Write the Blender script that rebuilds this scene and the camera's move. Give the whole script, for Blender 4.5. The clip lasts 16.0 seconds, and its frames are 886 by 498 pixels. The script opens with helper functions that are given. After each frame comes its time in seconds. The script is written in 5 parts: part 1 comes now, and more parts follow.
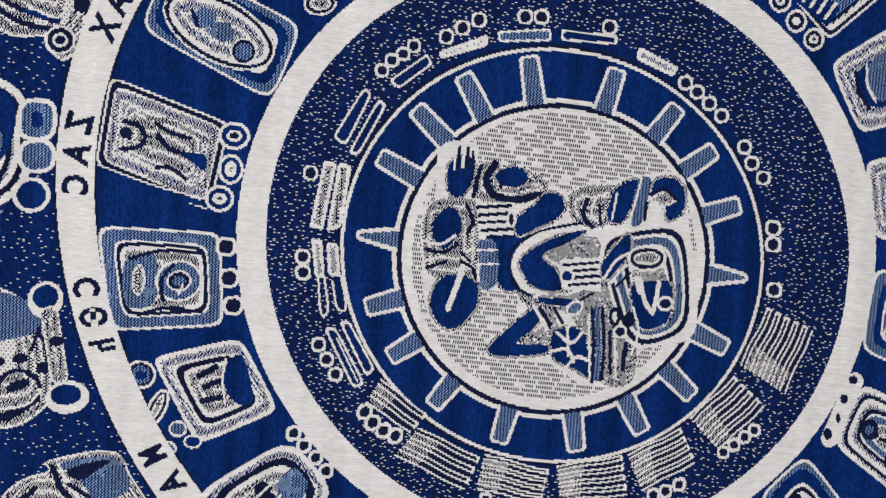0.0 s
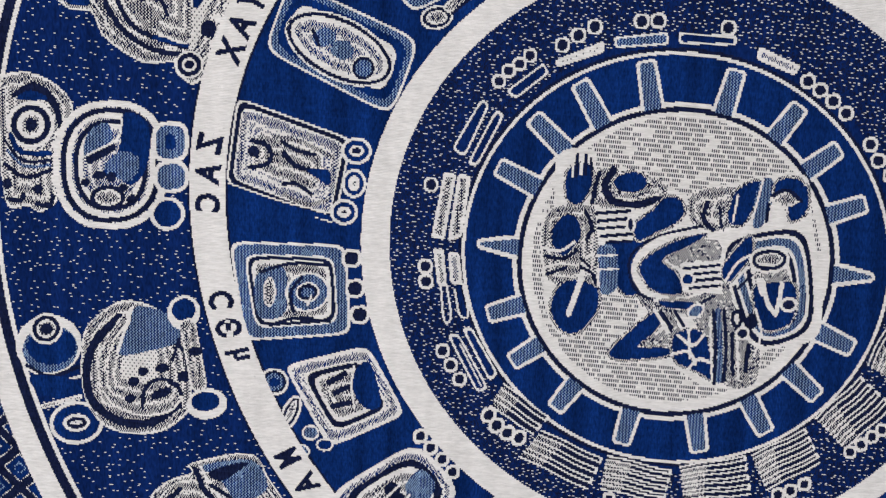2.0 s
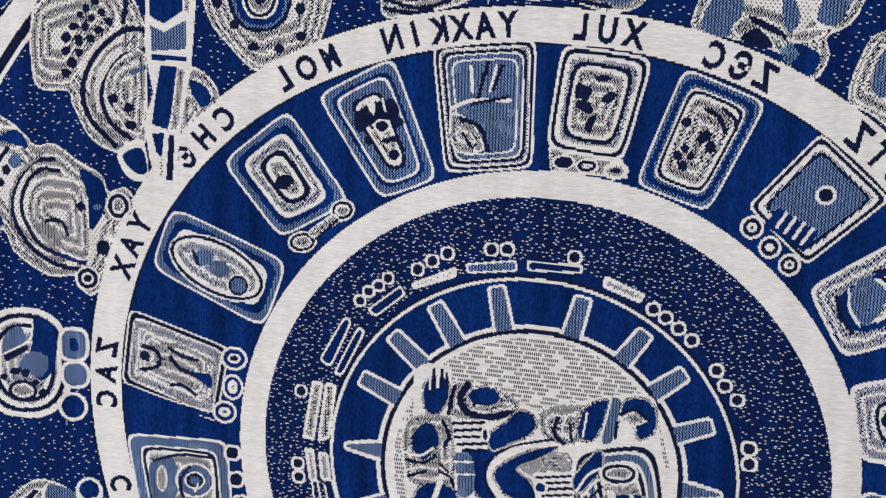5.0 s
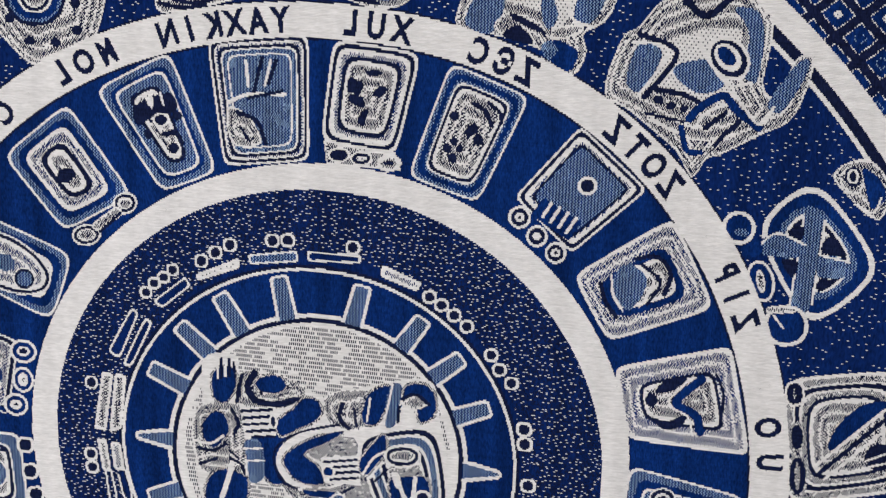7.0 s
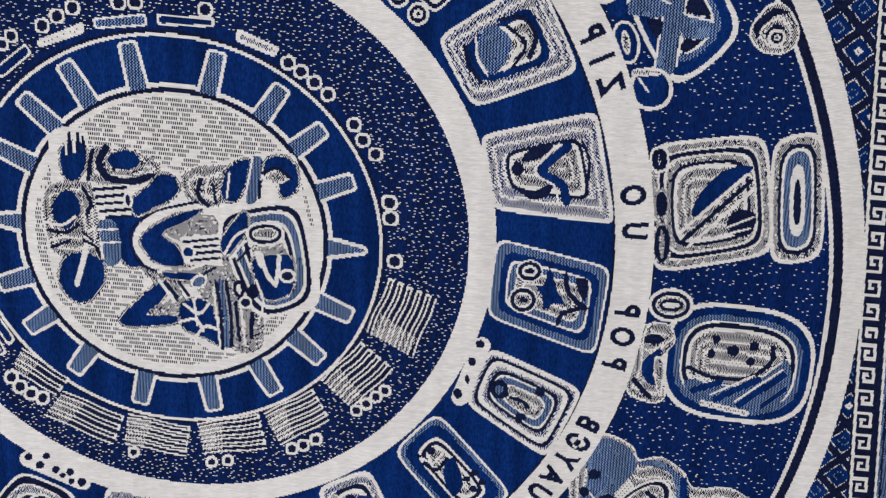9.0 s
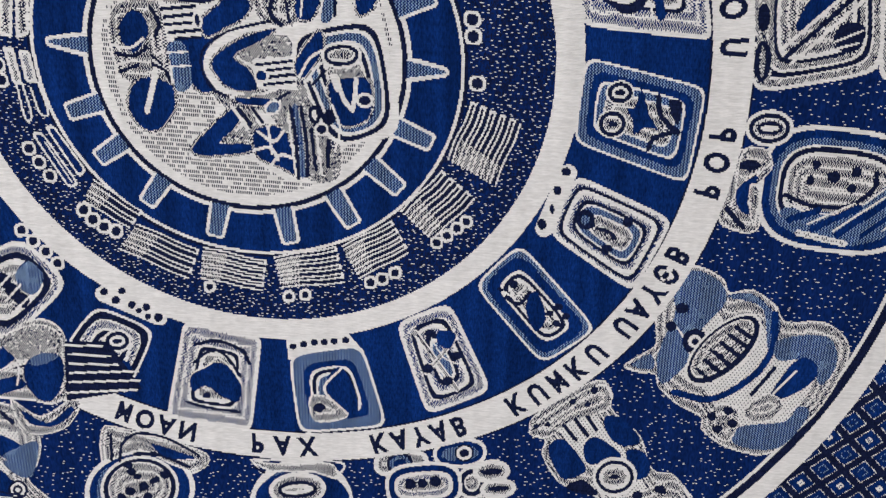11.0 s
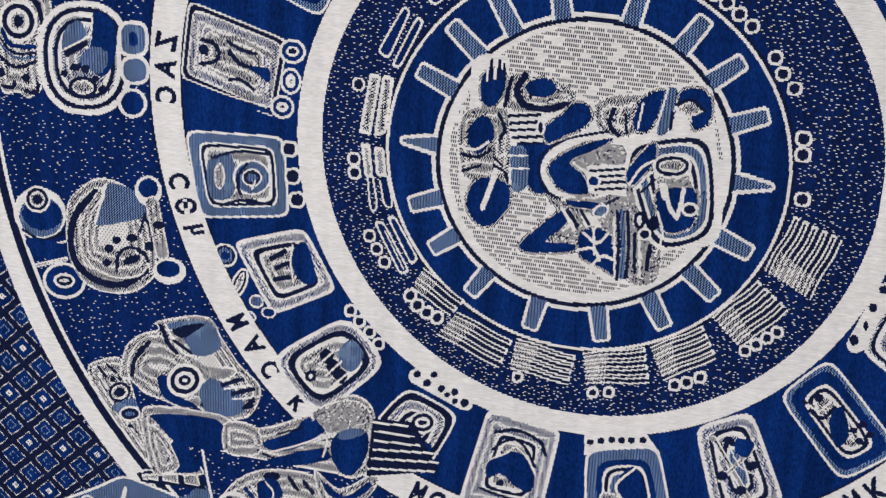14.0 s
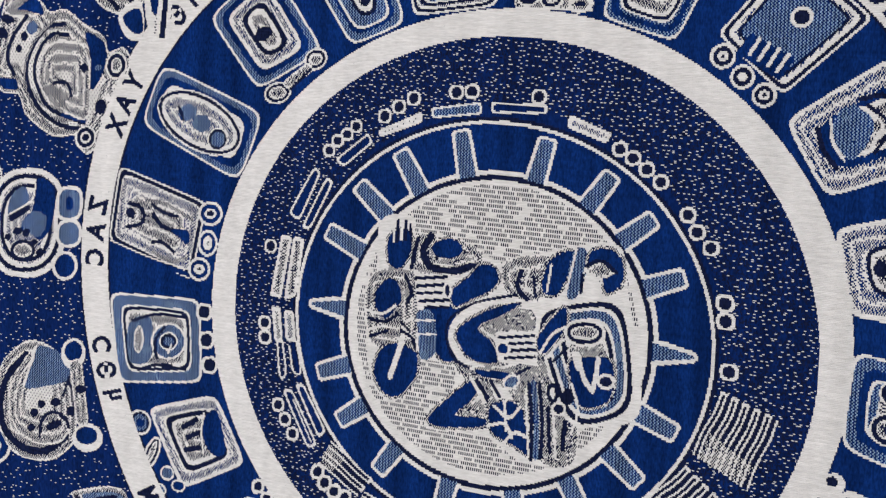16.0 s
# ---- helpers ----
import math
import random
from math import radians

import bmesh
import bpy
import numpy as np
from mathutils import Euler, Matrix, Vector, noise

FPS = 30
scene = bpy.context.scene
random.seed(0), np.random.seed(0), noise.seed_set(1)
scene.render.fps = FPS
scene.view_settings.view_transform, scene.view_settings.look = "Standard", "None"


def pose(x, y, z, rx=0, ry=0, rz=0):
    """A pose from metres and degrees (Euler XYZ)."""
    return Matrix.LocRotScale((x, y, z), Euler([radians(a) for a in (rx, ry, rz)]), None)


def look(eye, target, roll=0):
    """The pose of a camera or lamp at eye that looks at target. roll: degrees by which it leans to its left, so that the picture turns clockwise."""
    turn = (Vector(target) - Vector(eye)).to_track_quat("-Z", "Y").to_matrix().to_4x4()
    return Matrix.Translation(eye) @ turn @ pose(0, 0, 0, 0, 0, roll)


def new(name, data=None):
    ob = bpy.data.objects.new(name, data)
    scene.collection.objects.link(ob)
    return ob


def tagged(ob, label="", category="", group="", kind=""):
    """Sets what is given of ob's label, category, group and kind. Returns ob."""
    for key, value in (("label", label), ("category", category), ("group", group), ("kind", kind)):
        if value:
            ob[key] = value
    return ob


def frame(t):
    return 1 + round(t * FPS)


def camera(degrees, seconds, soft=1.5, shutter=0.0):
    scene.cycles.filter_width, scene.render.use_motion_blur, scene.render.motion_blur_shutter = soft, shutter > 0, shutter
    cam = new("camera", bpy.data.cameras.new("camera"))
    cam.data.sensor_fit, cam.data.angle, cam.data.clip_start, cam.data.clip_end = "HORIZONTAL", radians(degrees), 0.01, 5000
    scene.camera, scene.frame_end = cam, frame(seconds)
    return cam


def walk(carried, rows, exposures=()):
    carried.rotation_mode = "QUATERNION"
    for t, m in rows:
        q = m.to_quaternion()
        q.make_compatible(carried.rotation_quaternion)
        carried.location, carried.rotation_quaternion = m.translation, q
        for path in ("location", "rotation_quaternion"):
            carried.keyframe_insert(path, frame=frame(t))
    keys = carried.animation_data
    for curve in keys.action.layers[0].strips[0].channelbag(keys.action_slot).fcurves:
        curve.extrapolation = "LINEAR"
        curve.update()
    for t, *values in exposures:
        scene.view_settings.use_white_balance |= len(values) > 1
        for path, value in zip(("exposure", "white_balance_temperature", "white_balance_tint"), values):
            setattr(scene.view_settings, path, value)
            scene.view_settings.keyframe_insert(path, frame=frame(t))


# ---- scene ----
cam = camera(46.7, 16.0, soft=1.3)

PATH = [
    (0, (-0.1469, -0.7040, 1.3668), (0.0435, 1.2785, 1.1839), 3.60),
    (0.5, (-0.1775, -0.6888, 1.3619), (0.0633, 1.2897, 1.1969), 3.28),
    (1, (-0.1953, -0.6980, 1.3666), (0.0223, 1.2826, 1.1946), 2.53),
    (1.5, (-0.1610, -0.7097, 1.3826), (-0.0896, 1.2770, 1.1636), 2.24),
    (2, (-0.1633, -0.7108, 1.4046), (-0.1628, 1.2694, 1.1241), 1.69),
    (2.5, (-0.1452, -0.7106, 1.4254), (-0.1958, 1.2662, 1.1261), 1.78),
    (3, (-0.1058, -0.6982, 1.4655), (-0.2304, 1.2755, 1.1674), 2.66),
    (3.5, (-0.0878, -0.7066, 1.4913), (-0.2419, 1.2697, 1.2254), 2.83),
    (3.7, (-0.0714, -0.7073, 1.5105), (-0.2557, 1.2644, 1.2307), 2.54),
    (5.8, (0.0893, -0.7236, 1.6014), (-0.2021, 1.2230, 1.2466), 1.04),
    (6, (0.1031, -0.7203, 1.6016), (-0.1932, 1.2254, 1.2461), 0.86),
    (6.5, (0.1308, -0.7152, 1.5928), (-0.1207, 1.2403, 1.2567), 0.87),
    (7, (0.1413, -0.7228, 1.6034), (0.0057, 1.2358, 1.2223), 1.63),
    (7.5, (0.1450, -0.7263, 1.5953), (0.1023, 1.2297, 1.1802), 2.43),
    (8, (0.1593, -0.7286, 1.5628), (0.1427, 1.2163, 1.0970), 3.00),
    (8.5, (0.1719, -0.7270, 1.5369), (0.1971, 1.2056, 1.0228), 2.96),
    (9, (0.1781, -0.7243, 1.4987), (0.2231, 1.2011, 0.9595), 2.14),
    (9.2, (0.1778, -0.7192, 1.4923), (0.2189, 1.1986, 0.9260), 2.02),
    (11.3, (0.1442, -0.7076, 1.4424), (0.0878, 1.1258, 0.6452), 0.50),
    (11.5, (0.1477, -0.7200, 1.4519), (0.0359, 1.0982, 0.6263), 0.29),
    (12, (0.1278, -0.7522, 1.4589), (-0.0469, 1.0613, 0.6340), 1.09),
    (12.5, (0.0890, -0.7496, 1.4683), (-0.1067, 1.0654, 0.6512), 1.58),
    (13, (0.0526, -0.7571, 1.4621), (-0.1733, 1.0768, 0.6967), 1.96),
    (13.5, (0.0311, -0.7614, 1.4497), (-0.2414, 1.1112, 0.8022), 2.05),
    (14, (0.0142, -0.7639, 1.4329), (-0.2775, 1.1455, 0.9140), 2.55),
    (14.5, (-0.0063, -0.7639, 1.4080), (-0.3073, 1.1901, 1.1056), 2.54),
    (15, (0.0556, -0.7488, 1.4029), (-0.4244, 1.1856, 1.2366), 2.37),
    (15.5, (0.1335, -0.7088, 1.3879), (-0.5146, 1.1817, 1.3102), 2.29),
    (16, (0.1884, -0.6842, 1.3802), (-0.4393, 1.2133, 1.3075), 2.64),
]
walk(cam, [(t, look(eye, goal, lean)) for t, eye, goal, lean in PATH])

# ---------------------------------------------------------------- light
world = bpy.data.worlds.new("sky")
scene.world = world
world.use_nodes = True
wn = world.node_tree.nodes
sky = wn.new("ShaderNodeTexSky")
sky.sky_type, sky.sun_disc, sky.sun_elevation, sky.sun_rotation = "NISHITA", False, radians(35), radians(150)
world.node_tree.links.new(sky.outputs[0], wn["Background"].inputs[0])
wn["Background"].inputs[1].default_value = 0.1


# unseen area lamp added to light the cloth evenly; no real window is known
def added_area_light(x, z, wide, high, watts):
    lamp = bpy.data.lights.new("added_area_light", "AREA")
    lamp.shape, lamp.size, lamp.size_y, lamp.energy = "RECTANGLE", wide, high, watts
    lamp.color = (0.93, 0.97, 1.0)
    new("added_area_light", lamp).matrix_world = look((x, -2.94, z), (x, 0, z))


added_area_light(-0.6, 1.6, 1.6, 1.3, 58)

# ---------------------------------------------------------------- materials


def yarn(name, colour, spread, rough=0.85, grain=900.0, lift=0.25, stain=0.12):
    """Wool or cotton yarn: every float a little lighter or darker, fine twisted fibre, faint larger fading."""
    m = bpy.data.materials.new(name)
    m.use_nodes = True
    n, link = m.node_tree.nodes, m.node_tree.links.new
    b = n["Principled BSDF"]
    b.inputs["Roughness"].default_value = rough
    b.inputs["Specular IOR Level"].default_value = 0.03
    geo, pos = n.new("ShaderNodeNewGeometry"), n.new("ShaderNodeTexCoord")
    ramp = n.new("ShaderNodeMapRange")
    ramp.inputs["To Min"].default_value, ramp.inputs["To Max"].default_value = 1 - spread, 1 + spread
    link(geo.outputs["Random Per Island"], ramp.inputs["Value"])
    big = n.new("ShaderNodeTexNoise")
    big.inputs["Scale"].default_value, big.inputs["Detail"].default_value = 1.0, 3.0
    warp = n.new("ShaderNodeMapping")
    warp.inputs["Scale"].default_value = (70.0, 1.0, 5.0)  # streaks along the warp
    link(pos.outputs["Object"], warp.inputs["Vector"])
    link(warp.outputs["Vector"], big.inputs["Vector"])
    fade = n.new("ShaderNodeMapRange")
    fade.inputs["From Min"].default_value, fade.inputs["From Max"].default_value = 0.3, 0.7
    fade.inputs["To Min"].default_value, fade.inputs["To Max"].default_value = 1 - stain, 1 + stain
    link(big.outputs["Fac"], fade.inputs["Value"])
    stretch = n.new("ShaderNodeMapping")
    stretch.inputs["Scale"].default_value = (1.0, 1.0, 0.35) if lift < 0.4 else (0.2, 1.0, 1.0)
    link(pos.outputs["Object"], stretch.inputs["Vector"])
    fine = n.new("ShaderNodeTexNoise")
    fine.inputs["Scale"].default_value, fine.inputs["Detail"].default_value = grain, 2.0
    link(stretch.outputs["Vector"], fine.inputs["Vector"])
    fib = n.new("ShaderNodeMapRange")
    fib.inputs["From Min"].default_value, fib.inputs["From Max"].default_value = 0.3, 0.7
    fib.inputs["To Min"].default_value, fib.inputs["To Max"].default_value = (0.6, 1.4) if lift < 0.4 else (0.9, 1.1)
    link(fine.outputs["Fac"], fib.inputs["Value"])
    one, two = n.new("ShaderNodeMath"), n.new("ShaderNodeMath")
    one.operation = two.operation = "MULTIPLY"
    link(ramp.outputs[0], one.inputs[0]), link(fade.outputs[0], one.inputs[1])
    link(one.outputs[0], two.inputs[0]), link(fib.outputs[0], two.inputs[1])
    tint = n.new("ShaderNodeVectorMath")
    tint.operation = "SCALE"
    tint.inputs[0].default_value = colour
    link(two.outputs[0], tint.inputs["Scale"])
    link(tint.outputs[0], b.inputs["Base Color"])
    bump = n.new("ShaderNodeBump")
    bump.inputs["Strength"].default_value, bump.inputs["Distance"].default_value = 0.5, 0.0004
    link(fine.outputs["Fac"], bump.inputs["Height"])
    link(bump.outputs["Normal"], b.inputs["Normal"])
    return m


CREAM = yarn("cream_yarn", (0.715, 0.69, 0.70), 0.04, lift=0.5, stain=0.06)
ROYAL = yarn("royal_blue_yarn", (0.0024, 0.0180, 0.108), 0.08, stain=0.4)
NIGHT = yarn("night_blue_yarn", (0.0065, 0.0100, 0.038), 0.2, stain=0.15)
PALE = yarn("pale_blue_yarn", (0.23, 0.33, 0.49), 0.1, stain=0.15)
FIELD = yarn("navy_ground_weave", (0.0026, 0.0140, 0.088), 0.0, grain=600.0, stain=0.25)


def plain(name, colour, rough, scale):
    m = bpy.data.materials.new(name)
    m.use_nodes = True
    n, link = m.node_tree.nodes, m.node_tree.links.new
    b = n["Principled BSDF"]
    b.inputs["Roughness"].default_value = rough
    pos, spot, ramp = n.new("ShaderNodeTexCoord"), n.new("ShaderNodeTexNoise"), n.new("ShaderNodeValToRGB")
    spot.inputs["Scale"].default_value, spot.inputs["Detail"].default_value = scale, 6.0
    link(pos.outputs["Object"], spot.inputs["Vector"])
    ramp.color_ramp.elements[0].color = [c * 0.9 for c in colour] + [1]
    ramp.color_ramp.elements[1].color = [min(1, c * 1.08) for c in colour] + [1]
    link(spot.outputs["Fac"], ramp.inputs["Fac"])
    link(ramp.outputs["Color"], b.inputs["Base Color"])
    return m


PLASTER = plain("white_plaster", (0.75, 0.73, 0.69), 0.9, 14)
BOARDS = plain("floor_wood", (0.32, 0.22, 0.14), 0.5, 6)

# ---------------------------------------------------------------- room


def slab(name, x0, x1, y0, y1, z0, z1, material, label):
    bm = bmesh.new()
    bmesh.ops.create_cube(bm, size=1, matrix=Matrix.Translation(((x0 + x1) / 2, (y0 + y1) / 2, (z0 + z1) / 2)) @ Matrix.Diagonal((x1 - x0, y1 - y0, z1 - z0, 1)))
    me = bpy.data.meshes.new(name)
    bm.to_mesh(me)
    bm.free()
    me.materials.append(material)
    return tagged(new(name, me), label, name.split("_")[0], kind="structure")


slab("floor", -2.2, 2.2, -3.2, 0.2, -0.1, 0.0, BOARDS, "plain brown wooden floor of the room")
slab("ceiling", -2.2, 2.2, -3.2, 0.2, 2.6, 2.7, PLASTER, "plain white plaster ceiling")
slab("wall_north", -2.2, 2.2, 0.02, 0.2, 0.0, 2.6, PLASTER, "plain white plaster wall behind the tapestry")
slab("wall_west", -2.2, -2.0, -3.0, 0.02, 0.0, 2.6, PLASTER, "plain white plaster side wall")
slab("wall_east", 2.0, 2.2, -3.0, 0.02, 0.0, 2.6, PLASTER, "plain white plaster side wall")
# the south wall has an assumed opening, added behind the unseen area lamp
slab("wall_south", -2.2, -1.4, -3.2, -3.0, 0.0, 2.6, PLASTER, "plain white plaster wall beside the added light opening")
slab("wall_south", 0.2, 2.2, -3.2, -3.0, 0.0, 2.6, PLASTER, "plain white plaster wall beside the added light opening")
slab("wall_south", -1.4, 0.2, -3.2, -3.0, 0.0, 0.95, PLASTER, "plain white plaster wall under the added light opening")
slab("wall_south", -1.4, 0.2, -3.2, -3.0, 2.25, 2.6, PLASTER, "plain white plaster wall over the added light opening")

# ---------------------------------------------------------------- the loom
# The tapestry is woven on a grid of floats. One unit is 0.4 mm; u runs to the right and v up from the
# middle of the sun. The weft hangs a little skewed (SKEW). Yarns: 0 ground, 1 royal, 2 cream, 3 night blue.
UNIT, MIDDLE, SKEW = 0.0004, 1.3, -0.06
CU, CV = 1.9, 2.7
HALF_U, HALF_V = 1401.6, 1400.8
NJ, NI = round(2 * HALF_U / CU), round(2 * HALF_V / CV)
yarns = np.zeros((NI, NJ), np.uint8)
owner = np.zeros((NI, NJ), np.int32)
rng = np.random.default_rng(4)
jitter = rng.random((NI, NJ))
U_AT = (np.arange(NJ) + 0.5) * CU - HALF_U
V_AT = (np.arange(NI) + 0.5) * CV - HALF_V


def soft_noise(step):
    """Slow random values over the cloth, about -0.5 to 0.5, one every so many units."""
    fu, fv = (U_AT + HALF_U) / step, (V_AT + HALF_V) / step
    coarse = np.random.default_rng(31).random((int(fv[-1]) + 2, int(fu[-1]) + 2)) - 0.5
    a, b = fv.astype(int), fu.astype(int)
    sv, su = (fv - a)[:, None], (fu - b)[None]
    return (coarse[np.ix_(a, b)] * (1 - sv) + coarse[np.ix_(a + 1, b)] * sv) * (1 - su) + (coarse[np.ix_(a, b + 1)] * (1 - sv) + coarse[np.ix_(a + 1, b + 1)] * sv) * su


drift = soft_noise(16.0)
pieces = [("ground", "", None)]


def piece(name, label="", under=None):
    """Begins a woven piece: what is painted from here on belongs to it. under: the piece that it is a part of."""
    pieces.append((name, label, under))
    return len(pieces) - 1


class Hand:
    """A drawing frame: a middle, a scale and a turn in degrees; x to its right, y up."""

    def __init__(self, u=0.0, v=0.0, sx=1.0, sy=1.0, turn=0.0, who=0, lean=0.0):
        c, s = math.cos(radians(turn)), math.sin(radians(turn))
        self.o, self.who, self.top, self.loose = np.array([u, v]), who, who, False
        self.m = np.array([[c, -s], [s, c]]) @ np.array([[sx, lean], [0, sy]])
        self.back = np.linalg.inv(self.m)

    def sub(self, name, under=None):
        """The same frame for a piece that is a part of this one (under=0: a piece beside it)."""
        h = Hand()
        h.o, h.m, h.back = self.o, self.m, self.back
        if name == "emblem":  # every stroke of an emblem is a part of its sign
            h.who, h.top, h.loose = self.who, self.who, True
            return h
        h.who = h.top = piece(name, (pieces[self.who][1] or "small cream ring numeral") if under == 0 else "", None if under == 0 else self.top)
        return h

    def begin(self, name):
        if self.loose:
            self.who = piece(name, "", self.top)

    def put(self, pts):
        return np.asarray(pts, float) @ self.m.T + self.o

    def window(self, pts, grow):
        lo, hi = pts.min(0) - grow, pts.max(0) + grow
        j0, j1 = np.clip([(lo[0] + HALF_U) / CU, (hi[0] + HALF_U) / CU + 1], 0, NJ).astype(int)
        lean = sorted((lo[0] * SKEW, hi[0] * SKEW))
        i0, i1 = np.clip([(lo[1] - lean[1] + HALF_V) / CV, (hi[1] - lean[0] + HALF_V) / CV + 1], 0, NI).astype(int)
        uu, vv = np.meshgrid(U_AT[j0:j1], V_AT[i0:i1])
        return (slice(i0, i1), slice(j0, j1)), uu, vv + SKEW * uu

    def weave(self, win, mask, tone):
        ii, jj = np.meshgrid(np.arange(NI)[win[0]], np.arange(NJ)[win[1]], indexing="ij")
        y = yarns[win]
        if tone == "C":
            y[mask] = 2
        elif tone == "B":
            y[mask] = 1
        elif tone == "K":
            y[mask] = 3
        elif tone == "N":
            y[mask] = 0
        elif tone in "HD":  # pale blue points on royal, a third or half of them
            loose = (2 * jj + 3 * (ii % 2)) % 6 < 2
            y[mask] = np.where(np.where((drift[win] > 0.25) & (tone == "H"), (ii + jj) % 2 == 0, loose), 4, 1)[mask]
        elif tone in "LT":  # cream shaded in soft waves that follow the outline, with royal or night blue
            core, depth = mask.copy(), np.zeros(mask.shape, int)
            for k in range(24):
                core[1:-1, 1:-1] &= core[2:, 1:-1] & core[:-2, 1:-1] & core[1:-1, 2:] & core[1:-1, :-2]
                core[:, 0] = core[:, -1] = core[0] = core[-1] = False
                depth += core
            share = 0.54 + 0.24 * np.cos((depth + 2 * drift[win]) * 0.8) + 0.14 * drift[win]
            cream = np.where(share < 0.36, (2 * jj + 3 * (ii % 2)) % 6 < 2, np.where(share < 0.68, (ii + jj) % 2 == 0, (ii % 2 == 0) | ((jj + ii) % 4 > 0)))
            y[mask] = np.where(cream | (share > 0.84) | (depth < 1), 2, 1 if tone == "L" else 3)[mask]
        elif tone == "S":  # loose mixed points
            y[mask] = np.where((jitter[win] < 0.12) | ((ii + jj) % 2 == 0) & (jitter[win] < 0.88), 3, 2)[mask]
        elif tone == "G":  # half cream, half night blue
            y[mask] = np.where(np.where(drift[win] > 0.1, (ii + jj) % 2 == 0, (2 * jj + 3 * (ii % 2)) % 6 < 2), 2, 3)[mask]
        owner[win][mask] = self.who

    def _smooth(self, pts, closed):
        p = np.asarray(pts, float)
        if len(p) < 3:
            return p
        q = np.vstack([p[-1:], p, p[:2]]) if closed else np.vstack([2 * p[:1] - p[1:2], p, 2 * p[-1:] - p[-2:-1]])
        t = np.linspace(0, 1, 7)[:-1, None]
        out = []
        for a, b, c, d in zip(q, q[1:], q[2:], q[3:]):
            out.append(0.5 * (2 * b + (c - a) * t + (2 * a - 5 * b + 4 * c - d) * t**2 + (3 * b - a - 3 * c + d) * t**3))
        return np.vstack(out + [p[:1] if closed else p[-1:]])

    def line(self, *pts, w=6.0, tone="C", soft=True, closed=False):
        """A woven line through the points. w: its width in units."""
        self.begin("stroke")
        p = self._smooth(pts, closed) if soft else np.asarray(list(pts) + ([pts[0]] if closed else []), float)
        p = self.put(p)
        win, uu, vv = self.window(p, w)
        d = np.full(uu.shape, 1e9)
        for (x0, y0), (x1, y1) in zip(p[:-1], p[1:]):
            ex, ey = x1 - x0, y1 - y0
            t = np.clip(((uu - x0) * ex + (vv - y0) * ey) / (ex * ex + ey * ey + 1e-9), 0, 1)
            d = np.minimum(d, (uu - x0 - t * ex) ** 2 + (vv - y0 - t * ey) ** 2)
        self.weave(win, d < (w / 2) ** 2, tone)

    def fill(self, *pts, tone="C", soft=True, edge=""):
        """A woven patch inside the points. edge: the tone of a loose border round it."""
        self.begin("patch")
        if edge:
            self.line(*pts, w=10, tone=edge, closed=True)
        p = self.put(self._smooth(pts, True) if soft else pts)
        win, uu, vv = self.window(p, 1)
        inside = np.zeros(uu.shape, bool)
        for (x0, y0), (x1, y1) in zip(p, np.roll(p, -1, 0)):
            if y0 != y1:
                inside ^= ((y0 > vv) != (y1 > vv)) & (uu < (x1 - x0) * (vv - y0) / (y1 - y0) + x0)
        self.weave(win, inside, tone)

    def oval(self, x, y, a, b=None, tone="C", turn=0.0, power=2.0, skew=0.0):
        """An oval, or with a higher power a rounded box, of half sizes a and b. skew: how far its top leans to the right."""
        self.begin("spot")
        b = a if b is None else b
        r = (a + b) * 1.1
        p = self.put([(x - r, y - r), (x + r, y - r), (x + r, y + r), (x - r, y + r)])
        win, uu, vv = self.window(p, 1)
        q = np.stack([uu - self.o[0], vv - self.o[1]], -1) @ self.back.T - (x, y)
        c, s = math.cos(radians(turn)), math.sin(radians(turn))
        qx, qy = q[..., 0] * c + q[..., 1] * s, q[..., 1] * c - q[..., 0] * s
        self.weave(win, (abs(qx - skew * qy) / a) ** power + (abs(qy) / b) ** power < 1, tone)

    def nest(self, x, y, a, b, bands, turn=0.0, power=4.0, skew=0.0):
        """Rounded boxes one in another. bands: tones and widths, from the outside in."""
        for tone, wide in ((w[0], float(w[1:])) for w in bands.split()):
            if a > 1 and b > 1:
                self.oval(x, y, a, b, tone, turn, power, skew)
            a, b = a - wide, b - wide

    def quad(self, *corners, round_by=8.0):
        """A four-cornered frame with rounded corners and bands inside it. The last argument names tones and widths from the outside in."""
        *corners, bands = corners
        p = np.array(corners, float)
        win, uu, vv = self.window(self.put(p), 6)
        q = np.stack([uu - self.o[0], vv - self.o[1]], -1) @ self.back.T
        mid, total = p.mean(0), 0.0
        for a, b in zip(p, np.roll(p, -1, 0)):
            n = np.array([-(b - a)[1], (b - a)[0]]) / np.hypot(*(b - a))
            n = n if (mid - a) @ n > 0 else -n
            total = total + np.exp(-np.clip((q - a) @ n, -60, 300) / round_by)
        depth = -round_by * np.log(total + 1e-30)
        inset = 0.0
        for tone, wide in ((w[0], float(w[1:])) for w in bands.split()):
            self.weave(win, depth > inset, tone)
            inset += wide

    def bars(self, a, b, c, d, count):
        """Outlined bars side by side, running from the edge a-d to the edge b-c, checked over their first half."""
        a, b, c, d = (np.array(x, float) for x in (a, b, c, d))
        mix = lambda s, t: tuple((a + (d - a) * t) * (1 - s) + (b + (c - b) * t) * s)
        self.fill(mix(0, 0), mix(1, 0), mix(1, 1), mix(0, 1), tone="K", soft=False)
        self.fill(mix(0, 0.1), mix(0.4, 0.1), mix(0.3, 0.95), mix(0, 0.9), tone="G", soft=False)
